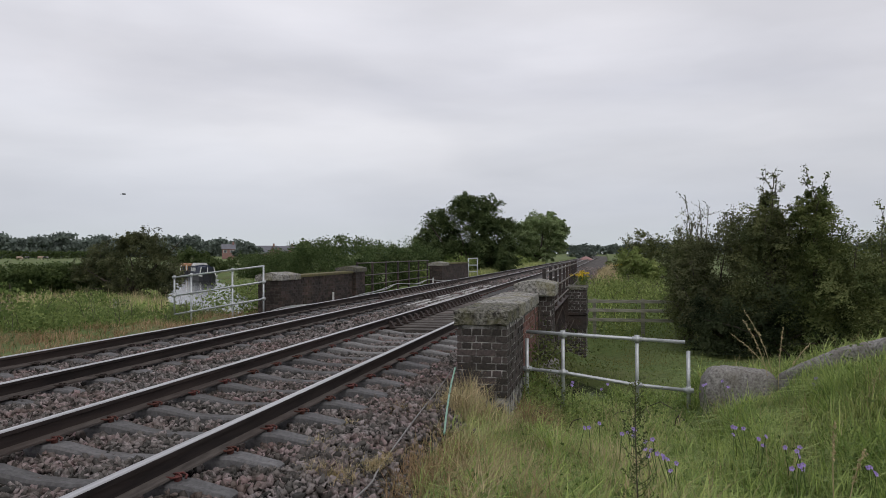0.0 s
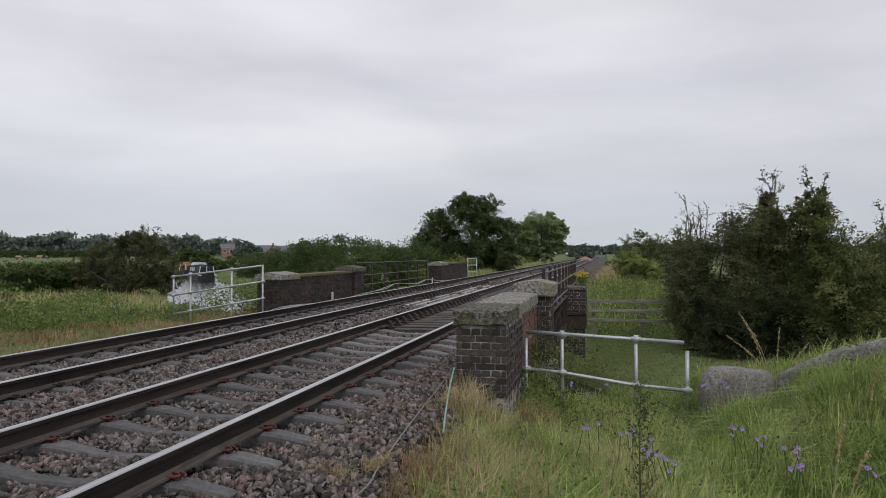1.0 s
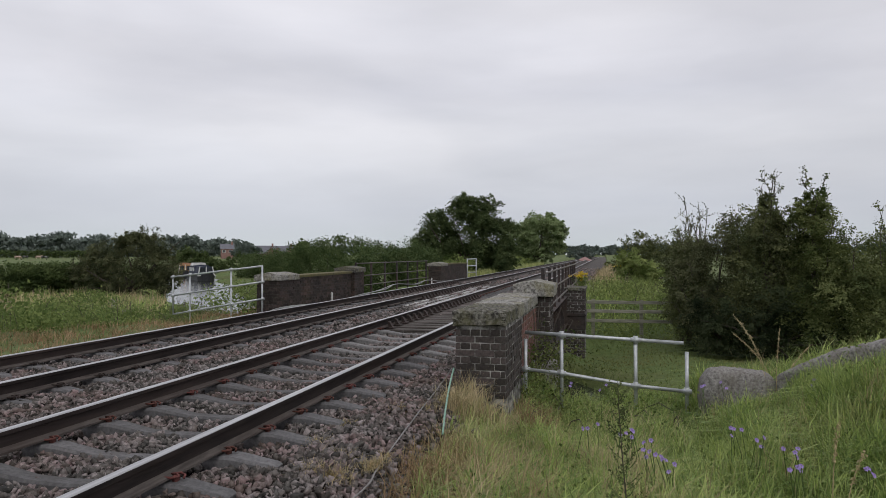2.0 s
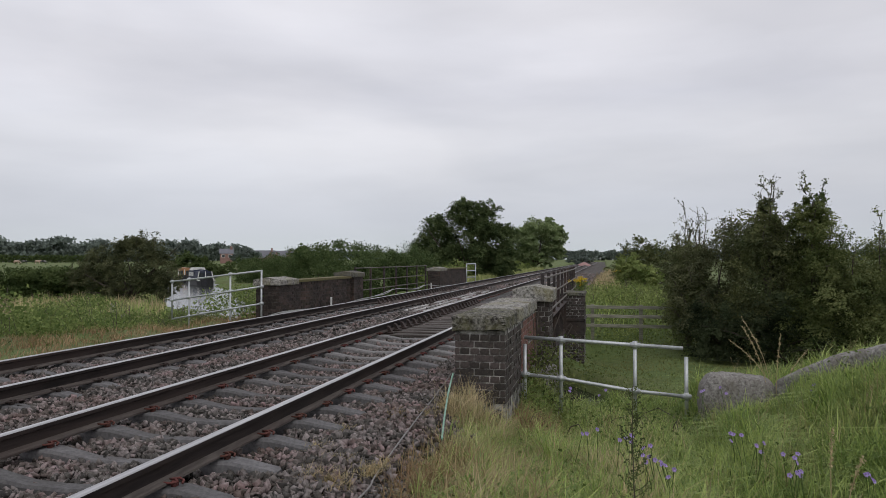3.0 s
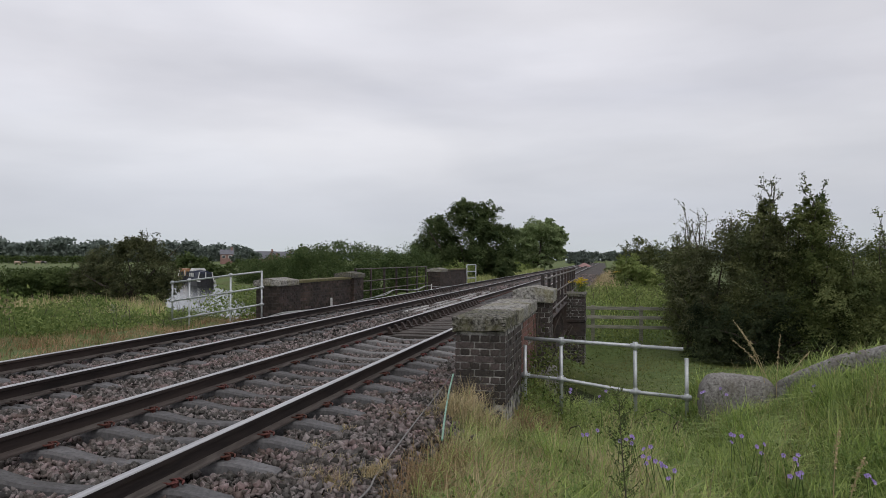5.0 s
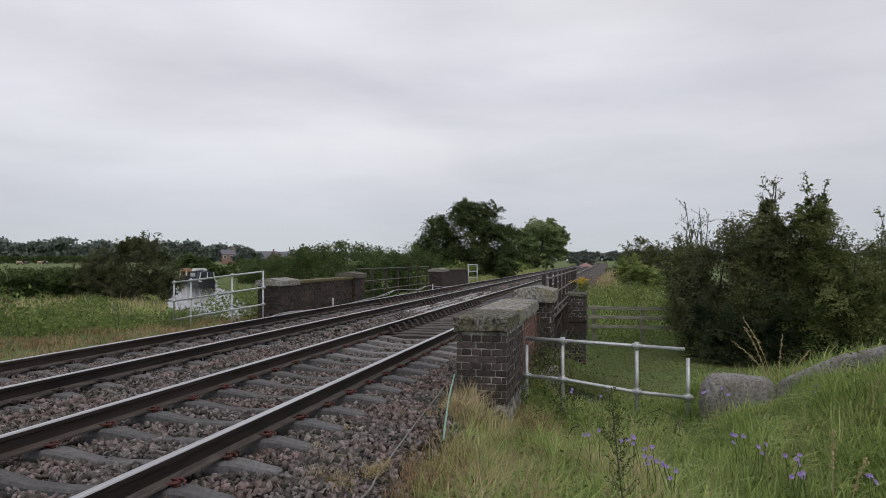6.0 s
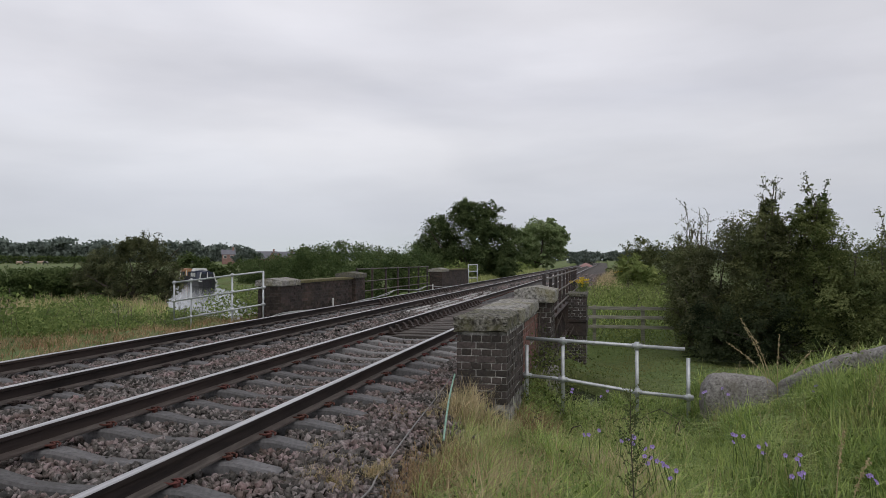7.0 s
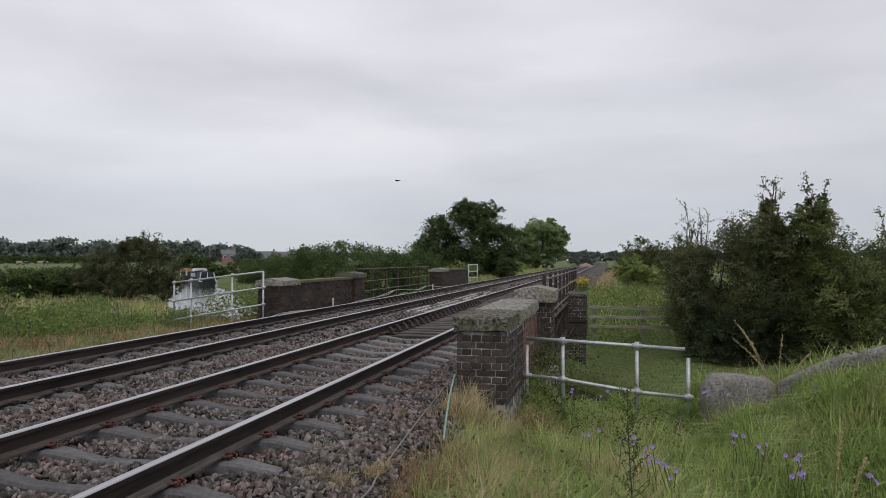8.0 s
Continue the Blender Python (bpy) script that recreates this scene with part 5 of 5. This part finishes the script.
for k, (dx, lab) in enumerate(((0.0, "pale conduit pipe snaking along the parapet foot"), (0.14, "second pale conduit beside the far rail"))):
    cable(lab, [(-8.1 + dx, 15.2, -0.28), (-8.35 + dx, 17.5, -0.12), (-8.3 + dx, 20.5, -0.18), (-8.25, 23.6, -0.14 + 0.04 * k), (-8.1 + dx, 25.5, 0.0), (-8.3, 28.0, 0.08), (-8.2 + dx, 30.5, -0.02), (-8.35, 33.5, 0.05), (-8.2, 37, -0.12), (-8.2 + dx, 46, -0.15)], 0.016, CONDUIT, "conduit")

BOARD = mat("bleached_board", (0.30, 0.29, 0.28), (0.52, 0.51, 0.49), 8, 0.8, bump=0.3, stretch=(3, 0.3, 1), c=(0.2, 0.19, 0.17), big=1.5, vary=0.2)
walkway = thing("walkway_boards", "bleached timber walkway boards between the two tracks", "boards", pose(0, 0, 0))
rnd = random.Random(9)
for k in range(14):
    y = 19.6 + k * 0.95
    for dx in (-0.28, 0.02, 0.30):
        if rnd.random() < 0.8:
            q = Build()
            q.box(-0.055, 0.055, 0, rnd.uniform(0.7, 0.93), -0.215, -0.165, pose(-5.25 + dx, y, rnd.uniform(0, 0.012), 0, 0, rnd.uniform(-1.5, 1.5)), b=0.006)
            part("board", q, BOARD, walkway)

WHITE = mat("white_paint", (0.62, 0.62, 0.60), (0.80, 0.80, 0.78), 10, 0.6, bump=0.1, c=(0.4, 0.38, 0.33))
for x, y, z in ((-8.5, 21.5, -0.07), (-8.5, 35.0, -0.05)):
    b = Build()
    b.box(x - 0.02, x + 0.02, y - 0.04, y + 0.04, z - 0.35, z + 0.15, b=0.012)
    tagged(new("marker_post", b.mesh("marker_post", WHITE)), "small white marker post at the parapet foot", "post", "white markers")
tube_fence("short pale galvanised gate rail at the parapet end", [(-8.75, 45.8, 0.98), (-8.3, 46.6, 1.0)], [[(-8.75, 45.8, 0.55), (-8.3, 46.6, 0.55)], [(-8.75, 45.8, 0.12), (-8.3, 46.6, 0.12)]],
           [(-8.75, 45.8, -0.5, 1.0, []), (-8.3, 46.6, -0.5, 1.0, [])], 0.035)

# ---------- narrowboats ----------
HULL = mat("black_hull", (0.015, 0.015, 0.018), (0.04, 0.04, 0.045), 6, 0.5, bump=0.05)
CREAM = mat("cream_cabin", (0.55, 0.55, 0.52), (0.70, 0.70, 0.67), 4, 0.5, bump=0.03)
TARP = mat("navy_cover", (0.02, 0.025, 0.045), (0.05, 0.06, 0.09), 5, 0.7, bump=0.2)
OCHRE = mat("painted_boat_red", (0.25, 0.10, 0.06), (0.38, 0.20, 0.10), 4, 0.6, bump=0.05, c=(0.5, 0.36, 0.12))
GLASS = mat("dark_glass", (0.03, 0.035, 0.04), (0.06, 0.065, 0.07), 3, 0.08, bump=0, spec=0.8)


def narrowboat(label, m, cabin, cover, length):
    t = thing("narrowboat", label, "boat", m, "moored boats")
    b = Build()
    st = [(0, 0.15, 0.9), (0.8, 0.7, 0.72), (1.8, 1.0, 0.62), (length - 1, 1.02, 0.58), (length, 0.9, 0.62)]
    vs, fs = [], []
    for y, w, h in st:
        vs += [(-w * 0.9, y, -0.3), (-w, y, h), (w, y, h), (w * 0.9, y, -0.3)]
    for i in range(len(st) - 1):
        fs += [(4 * i + k, 4 * i + (k + 1) % 4, 4 * i + 4 + (k + 1) % 4, 4 * i + 4 + k) for k in range(4)]
    fs += [(0, 1, 2, 3), tuple(range(4 * len(st) - 4, 4 * len(st)))]
    b.add(vs, fs)
    part("hull", b, HULL, t, "black steel hull")
    b = Build()
    b.prism([(-0.98, 0.55), (0.98, 0.55), (0.98, 0.68), (-0.98, 0.68)], 0.9, 2.0)
    part("bow_stripe", b, CREAM, t, "white painted bow band")
    b = Build()
    b.prism([(-0.92, 0.6), (0.92, 0.6), (0.78, 1.75), (0, 1.83), (-0.78, 1.75)], 4.2, length - 1.2)
    c = part("cabin", b, cabin, t)
    for s in (-1, 1):
        for k in range(3):
            w = Build()
            w.box(s * 0.86 - 0.02, s * 0.86 + 0.02, 4.5 + k * 1.1, 5.2 + k * 1.1, 1.05, 1.5)
            part("window", w, CREAM if cabin is TARP else GLASS, c, "white window panel" if cabin is TARP else "")
    if cabin is TARP:
        w = Build()
        w.prism([(-0.8, 1.7), (0.8, 1.7), (0.62, 2.05), (-0.62, 2.05)], 5.4, 7.4)
        part("wheelhouse", w, CREAM, t, "white wheelhouse top")
    w = Build()
    w.box(-0.6, 0.6, 4.15, 4.19, 1.0, 1.65)
    part("cabin_door", w, GLASS, c, "dark glazed cabin doors")
    b = Build()
    b.prism([(-0.93, 0.62), (0.93, 0.62), (0.72, 1.62), (0, 1.72), (-0.72, 1.62)], 1.7, 4.1)
    c = part("cover", b, cover, t, "dark canvas cover over the foredeck")
    for x in (-0.45, 0.45):
        w = Build()
        w.prism([(x - 0.3, 0.85), (x + 0.3, 0.85), (x * 0.9 + 0.24, 1.45), (x * 0.9 - 0.24, 1.45)], 1.66, 1.71)
        part("cover_window", w, GLASS, c, "clear cover window")
    for x in (-0.9, 0.0, 0.9):
        w = Build()
        w.tube([(x, 1.66, 0.64), (x * 0.78, 1.66, 1.64)], 0.06, 6)
        part("frame_strip", w, CREAM, c, "white edge strip")
    return t


narrowboat("white and navy narrowboat moored along the bank", pose(-44.2, 74.03, WATER_Z, 0, 0, 42), TARP, TARP, 9.0)
narrowboat("red and ochre narrowboat moored farther along", pose(-56.56, 88.65, WATER_Z, 0, 0, 33), OCHRE, OCHRE, 12)

# ---------- far houses ----------
HOUSE_BRICK = mat("house_brick", (0.24, 0.14, 0.12), (0.33, 0.20, 0.175), 2, 0.9, bump=0.1)
SLATE = mat("grey_roof_tile", (0.13, 0.13, 0.15), (0.20, 0.20, 0.22), 2, 0.8, bump=0.1)


def house(label, m, w, d, h, roof, gables=()):
    t = thing("house", label, "house", m, "far houses")
    b = Build()
    b.prism([(-w / 2, 0), (w / 2, 0), (w / 2, h), (-w / 2, h)], 0, d)
    walls = part("wall", b, HOUSE_BRICK, t, "red brick walls")
    b = Build()
    b.prism([(-0.3, h - 0.1), (d / 2, h + roof), (d + 0.3, h - 0.1)], -w / 2 - 0.3, w / 2 + 0.3, 1, Matrix(((0, 1, 0, 0), (1, 0, 0, 0), (0, 0, 1, 0), (0, 0, 0, 1))))
    r = part("roof", b, SLATE, t, "grey tiled roof")
    b = Build()
    b.box(w * 0.3, w * 0.3 + 0.8, d * 0.4, d * 0.4 + 0.6, h + roof * 0.5, h + roof + 1.0)
    part("chimney", b, HOUSE_BRICK, r)
    for gx in gables:
        b = Build()
        b.prism([(gx - 1.7, 0), (gx + 1.7, 0), (gx + 1.7, h), (gx, h + roof * 0.8), (gx - 1.7, h)], -0.9, d * 0.5)
        part("gable", b, HOUSE_BRICK, t, "red brick gable")
        b = Build()
        b.add([(gx - 2.0, -1.1, h - 0.2), (gx, -1.1, h + roof * 0.85), (gx, d * 0.5, h + roof * 0.85), (gx - 2.0, d * 0.5, h - 0.2), (gx + 2.0, -1.1, h - 0.2), (gx + 2.0, d * 0.5, h - 0.2)], [(0, 1, 2, 3), (1, 4, 5, 2)])
        part("gable_roof", b, SLATE, t)
    for k in range(2):
        for z in (h - 1.7,):
            x = -w / 2 + w * (k + 0.5) / 2
            y = -0.95 if any(abs(x - q) < 1.5 for q in gables) else -0.05
            b = Build()
            b.box(x - 0.7, x + 0.7, y - 0.06, y + 0.04, z, z + 1.2)
            wnd = part("window", b, WHITE, t, "white framed window")
            b = Build()
            b.box(x - 0.55, x + 0.55, y - 0.09, y - 0.05, z + 0.12, z + 1.08)
            part("pane", b, GLASS, wnd)
    return t


house("red brick house with a grey roof among trees", pose(-154.33, 272.52, -0.4, 0, 0, 30), 5.2, 6, 4.2, 2.0)
house("red brick house with grey roof and front gable", pose(-152.5, 303.7, -2.4, 0, 0, 24), 8.5, 8, 4.3, 3.6, (2.4,))
house("broad red brick house with several grey roofs", pose(-146.83, 310.13, -2.4, 0, 0, 24), 10.5, 8, 4.2, 3.6, (-2.8, 3.0))

# gravel heap by the far end of the line
HEAP = mat("pink_gravel", (0.26, 0.15, 0.14), (0.40, 0.25, 0.23), 3, 0.95, bump=0.4, dist=0.1)
b = Build()
vs, fs = [(0, 0, 2.3)], []
hr = random.Random(4)
for j, (r, z) in enumerate(((0.8, 2.0), (1.9, 1.25), (3.0, 0.45), (3.9, -0.3))):
    for k in range(16):
        a = 2 * math.pi * k / 16
        q = r * hr.uniform(0.9, 1.12)
        vs.append((q * math.cos(a), q * math.sin(a), z))
fs += [(0, 1 + k, 1 + (k + 1) % 16) for k in range(16)]
for j in range(3):
    fs += [(1 + 16 * j + k, 17 + 16 * j + k, 17 + 16 * j + (k + 1) % 16, 1 + 16 * j + (k + 1) % 16) for k in range(16)]
b.add(vs, fs)
heap = tagged(new("gravel_heap", b.mesh("gravel_heap", HEAP, True)), "heap of pinkish gravel beside the line", "gravel heap")
heap.matrix_world = pose(-4.85, 178.38, -0.75) @ Matrix.Diagonal((0.7, 0.7, 0.62, 1))


# ---------- cattle on the far pasture ----------
HIDE_PALE = mat("pale_hide", (0.42, 0.28, 0.20), (0.60, 0.48, 0.40), 3, 0.8, bump=0.1, c=(0.30, 0.16, 0.10))
HIDE_BLACK = mat("black_and_white_hide", (0.02, 0.02, 0.02), (0.05, 0.05, 0.05), 3, 0.8, bump=0.1, c=(0.6, 0.58, 0.54), big=0.9, mix=1.0)


def cow(label, m, material, grazing):
    t = thing("cow", label, "cow", m, "grazing cattle")
    b = Build()
    b.tube([(-0.95, 0, 1.05), (-0.8, 0, 1.1), (-0.3, 0, 1.05), (0.3, 0, 1.05), (0.75, 0, 1.1), (0.95, 0, 1.15)], [0.12, 0.34, 0.40, 0.40, 0.34, 0.2], 10)
    part("body", b, material, t, smooth=True)
    b = Build()
    end = (1.45, 0, 0.25) if grazing else (1.5, 0, 1.5)
    b.tube([(0.8, 0, 1.2), (1.15, 0, 1.0 if grazing else 1.4), end], [0.22, 0.17, 0.11], 8)
    part("head", b, material, t, smooth=True)
    for x in (-0.7, 0.7):
        for y in (-0.2, 0.2):
            b = Build()
            b.tube([(x, y, -0.05), (x, y, 0.45), (x, y, 0.9)], [0.07, 0.06, 0.11], 6)
            part("leg", b, material, t)
    b = Build()
    b.tube([(-0.95, 0, 1.25), (-1.08, 0, 0.9), (-1.05, 0, 0.5)], [0.04, 0.03, 0.05], 5)
    part("tail", b, material, t)
    return t


cow("pale brown cow standing in the pasture", at(-223.66, 246.46) @ pose(0, 0, 0, 0, 0, 60), HIDE_PALE, False)
cow("black and white cow grazing", at(-213.79, 238.45) @ pose(0, 0, 0, 0, 0, 15), HIDE_BLACK, True)
cow("black and white cow grazing near the hedge", at(-236.68, 253.75) @ pose(0, 0, 0, 0, 0, 190), HIDE_BLACK, True)
cow("pale cow half hidden behind the hedge", at(-215.92, 227.71) @ pose(0, 0, 0, 0, 0, 20), HIDE_PALE, True)


# ---------- flowers ----------
STEM = mat("green_stem", (0.06, 0.10, 0.025), (0.11, 0.16, 0.045), 10, 0.7, bump=0)


def cranesbill(m):
    t = thing("cranesbill_flower", "small purple cranesbill flower in the grass", "flower", m, "purple wild flowers")
    b = Build()
    b.tube([(0, 0, -0.42), (0.015, 0, -0.2), (0, 0, 0)], 0.003, 5)
    part("stem", b, STEM, t)
    b = Build()
    tilt = pose(0, 0, 0, 50, 0, 0)
    tip = lambda q: tuple(tilt @ Vector(q))
    for k in range(5):
        a = 2 * math.pi * k / 5
        c, s = math.cos(a), math.sin(a)
        f = lambda r, w, z: (c * r - s * w, s * r + c * w, z)
        b.add([tip(f(0.002, 0, 0)), tip(f(0.010, 0.008, 0.005)), tip(f(0.018, 0.006, 0.003)), tip(f(0.020, 0, 0.002)), tip(f(0.018, -0.006, 0.003)), tip(f(0.010, -0.008, 0.005))], [(0, 1, 2, 3, 4, 5)])
    part("petals", b, PURPLE, t, "purple petals")
    return t


fr = random.Random(21)
spots = [(-0.15, 6.22, -0.20), (0.14, 6.19, -0.20), (0.2, 6.05, -0.22), (0.33, 5.82, -0.22), (0.38, 5.57, -0.22), (0.42, 5.53, -0.24), (1.06, 8.45, -0.20),
         (1.07, 6.4, -0.20), (1.22, 6.28, -0.22), (1.23, 6.18, -0.2), (1.37, 5.95, -0.22), (1.33, 5.53, -0.22), (1.78, 5.48, -0.2), (-0.4, 8.73, -0.28), (-0.02, 8.41, -0.26), (1.35, 8.62, -0.2), (2.16, 8.08, -0.02)]
first = cranesbill(pose(*spots[0]))
for p in spots:
    for k in range(fr.choice((2, 3, 4))):
        copy_thing(first, pose(p[0] + fr.gauss(0, 0.045), p[1] + fr.gauss(0, 0.06), p[2] + fr.gauss(0, 0.03), fr.uniform(-18, 18), fr.uniform(-12, 12), fr.uniform(-60, 60)))

rag = thing("ragwort", "bushy yellow ragwort flowering on the pier top", "plant", pose(-0.67, 21.08, 0.36))
b, yb = Build(), []
g = np.random.default_rng(77)
for k in range(26):
    x, y, h = g.normal(0, 0.10), g.normal(0, 0.12), g.uniform(0.18, 0.42)
    b.tube([(x * 0.3, y * 0.3, -0.02), (x * 0.8, y * 0.8, h * 0.6), (x, y, h)], 0.005, 4, False)
    yb += [np.array((x, y, h)) + g.normal(size=3) * np.array([0.03, 0.03, 0.015]) for _ in range(26)]
part("stems", b, STEM, rag, kind="stuff")
part("flower_heads", polys("flower_heads", leaves(g, np.array(yb), 0.028), YELLOW), YELLOW, rag, "yellow flower heads", kind="stuff")
part("leaves", polys("leaves", leaves(g, np.stack([g.normal(0, 0.1, 500), g.normal(0, 0.12, 500), g.uniform(0.02, 0.28, 500)], -1), 0.04), L_BRAMBLE), L_BRAMBLE, rag, kind="stuff")
copy_thing(rag, pose(0.85, 45.0, 0.25))


# ---------- things that move ----------
def tall_weed():
    """A feathery dark weed close to the camera, rocking on its root."""
    g = np.random.default_rng(91)
    x, y = 0.11, 3.15
    t = thing("tall_weed", "tall feathery dark-green weed swaying in the wind", "plant", pose(x, y, float(land(x, y))))
    b = Build()
    H = 1.2
    stem = [(0.012 * math.sin(5 * s), 0, H * s) for s in np.linspace(0, 1, 9)]
    b.tube(stem, [0.006 * (1 - 0.75 * s) for s in np.linspace(0, 1, 9)], 6)
    part("stem", b, BARK, t)
    tips, fol = Build(), []
    for s in np.linspace(0.06, 0.98, 90):
        a, L = g.uniform(0, 6.3), 0.10 * (1.15 - s) + 0.025
        p = np.array([0.012 * math.sin(5 * s), 0, H * s])
        e = p + np.array([math.cos(a) * L, math.sin(a) * L, L * 0.9])
        tips.tube([p, (p + e) / 2 + np.array([0, 0, -0.01]), e], [0.002, 0.0015, 0.0008], 4, False)
        fol += [p + (e - p) * q + g.normal(size=3) * 0.006 for q in np.linspace(0.1, 1, 12)]
    part("side_shoots", tips, STEM, t, kind="stuff")
    part("foliage", polys("foliage", leaves(g, np.array(fol), 0.012), L_HAW), L_HAW, t, kind="stuff")
    return t


def grass_stalk(x, y, height, bend, material=STRAW):
    t = thing("grass_stalk", "tall bent seeding grass stalk swaying above the stones", "grass stalk", pose(x, y, -0.42), "tall stalks")
    b = Build()
    pts = [(bend * s * s, 0.03 * s, height * (s - 0.12 * abs(bend) * s * s)) for s in np.linspace(0, 1, 8)]
    b.tube(pts, [0.004, 0.004, 0.0035, 0.0035, 0.003, 0.003, 0.002, 0.0015], 5)
    part("stem", b, material, t)
    g = np.random.default_rng(int(height * 1000))
    fol = [np.array(pts[k]) + (np.array(pts[k + 1]) - np.array(pts[k])) * g.random() + g.normal(size=3) * 0.007 for k in (4, 5, 6) for _ in range(24)]
    part("seed_head", polys("seed_head", leaves(g, np.array(fol), 0.018), STRAW), STRAW, t, kind="stuff")
    return t


FEATHER = mat("dark_feather", (0.02, 0.02, 0.025), (0.05, 0.05, 0.06), 8, 0.7, bump=0)


def bird(label):
    t = thing("bird", label, "bird", None, "passing birds")
    b = Build()
    b.tube([(0, -0.11, 0), (0, -0.06, 0), (0, 0.0, 0), (0, 0.06, 0.005), (0, 0.09, 0.005)], [0.008, 0.022, 0.03, 0.02, 0.006], 8)
    part("body", b, FEATHER, t, smooth=True)
    b = Build()
    b.box(-0.025, 0.025, -0.17, -0.09, -0.004, 0.004)
    part("tail", b, FEATHER, t)
    for s in (-1, 1):
        w = Build()
        w.add([(s * 0.01, 0.04, 0.01), (s * 0.09, 0.05, 0.03), (s * 0.19, -0.03, 0.02), (s * 0.09, -0.02, 0.025), (s * 0.01, -0.04, 0.005),
               (s * 0.01, 0.04, 0.0), (s * 0.09, 0.05, 0.02), (s * 0.19, -0.03, 0.014), (s * 0.09, -0.02, 0.015), (s * 0.01, -0.04, -0.005)],
              [(0, 1, 2, 3, 4), (9, 8, 7, 6, 5), (0, 5, 6, 1), (1, 6, 7, 2), (2, 7, 8, 3), (3, 8, 9, 4)])
        part("wing", w, FEATHER, t)
    return t


weed = tall_weed()
stalks = [grass_stalk(1.84, 8.93, 0.95, -0.28), grass_stalk(1.89, 9.0, 1.05, -0.36), grass_stalk(1.92, 8.9, 0.85, 0.05), grass_stalk(1.93, 9.06, 0.8, -0.5), grass_stalk(1.97, 8.86, 0.7, 0.3),
          grass_stalk(1.42, 5.04, 0.62, 0.04), grass_stalk(1.44, 4.84, 0.5, 0.12)]
bird_a, bird_b = bird("small dark bird diving towards the canal bank"), bird("small dark bird crossing the grey sky")


def motions():
    root = weed.matrix_world.translation.copy()
    sway = [(0, 1), (0.3, 4), (0.6, 13), (0.9, 8), (1.2, -10.5), (1.5, -17), (1.9, -6), (2.3, 4), (2.9, 0), (3.2, 3), (3.5, 0.4), (4.1, 0.2), (4.4, 5.3), (4.55, 6),
            (5.0, -2), (5.5, 2), (6.0, -3.7), (6.4, -2.5), (6.8, 0), (7.4, 0), (8.0, -0.6)]
    walk(weed, [(t, pose(*root, 0, a, 0)) for t, a in sway])
    for k, s in enumerate(stalks):
        p = s.matrix_basis.translation.copy()
        walk(s, [(t, pose(*p, 0, 2.2 * math.sin(2.1 * t + k) + 1.2 * math.sin(4.3 * t + 2 * k), 0)) for t in np.arange(0, 8.01, 0.4)])
    walk(bird_a, [(0.0, pose(-19.7, 26.28, 3.84, 0, 0, -70)), (0.1, pose(-19.23, 29.46, 3.67, 0, 0, -60)), (0.2, pose(-24.16, 37.57, 2.84, -20, 0, -10)),
                  (0.4, pose(-32.51, 50.03, 0.88, -20, 0, 10)), (1.0, pose(-36.07, 50.24, -0.47, 0, 0, 40)), (8.0, pose(-36.07, 50.24, -0.47, 0, 0, 40))])
    walk(bird_b, [(0.0, pose(70, 60, 12, 0, 0, 80)), (6.9, pose(17.7, 38.91, 4.39, 0, 0, 80)), (7.8, pose(-5.56, 29.5, 4.59, 0, 0, 80)), (7.9, pose(-6.85, 29.21, 4.62, 0, 0, 80)),
                  (8.0, pose(-8.54, 28.82, 4.62, 0, 0, 80))])


motions()
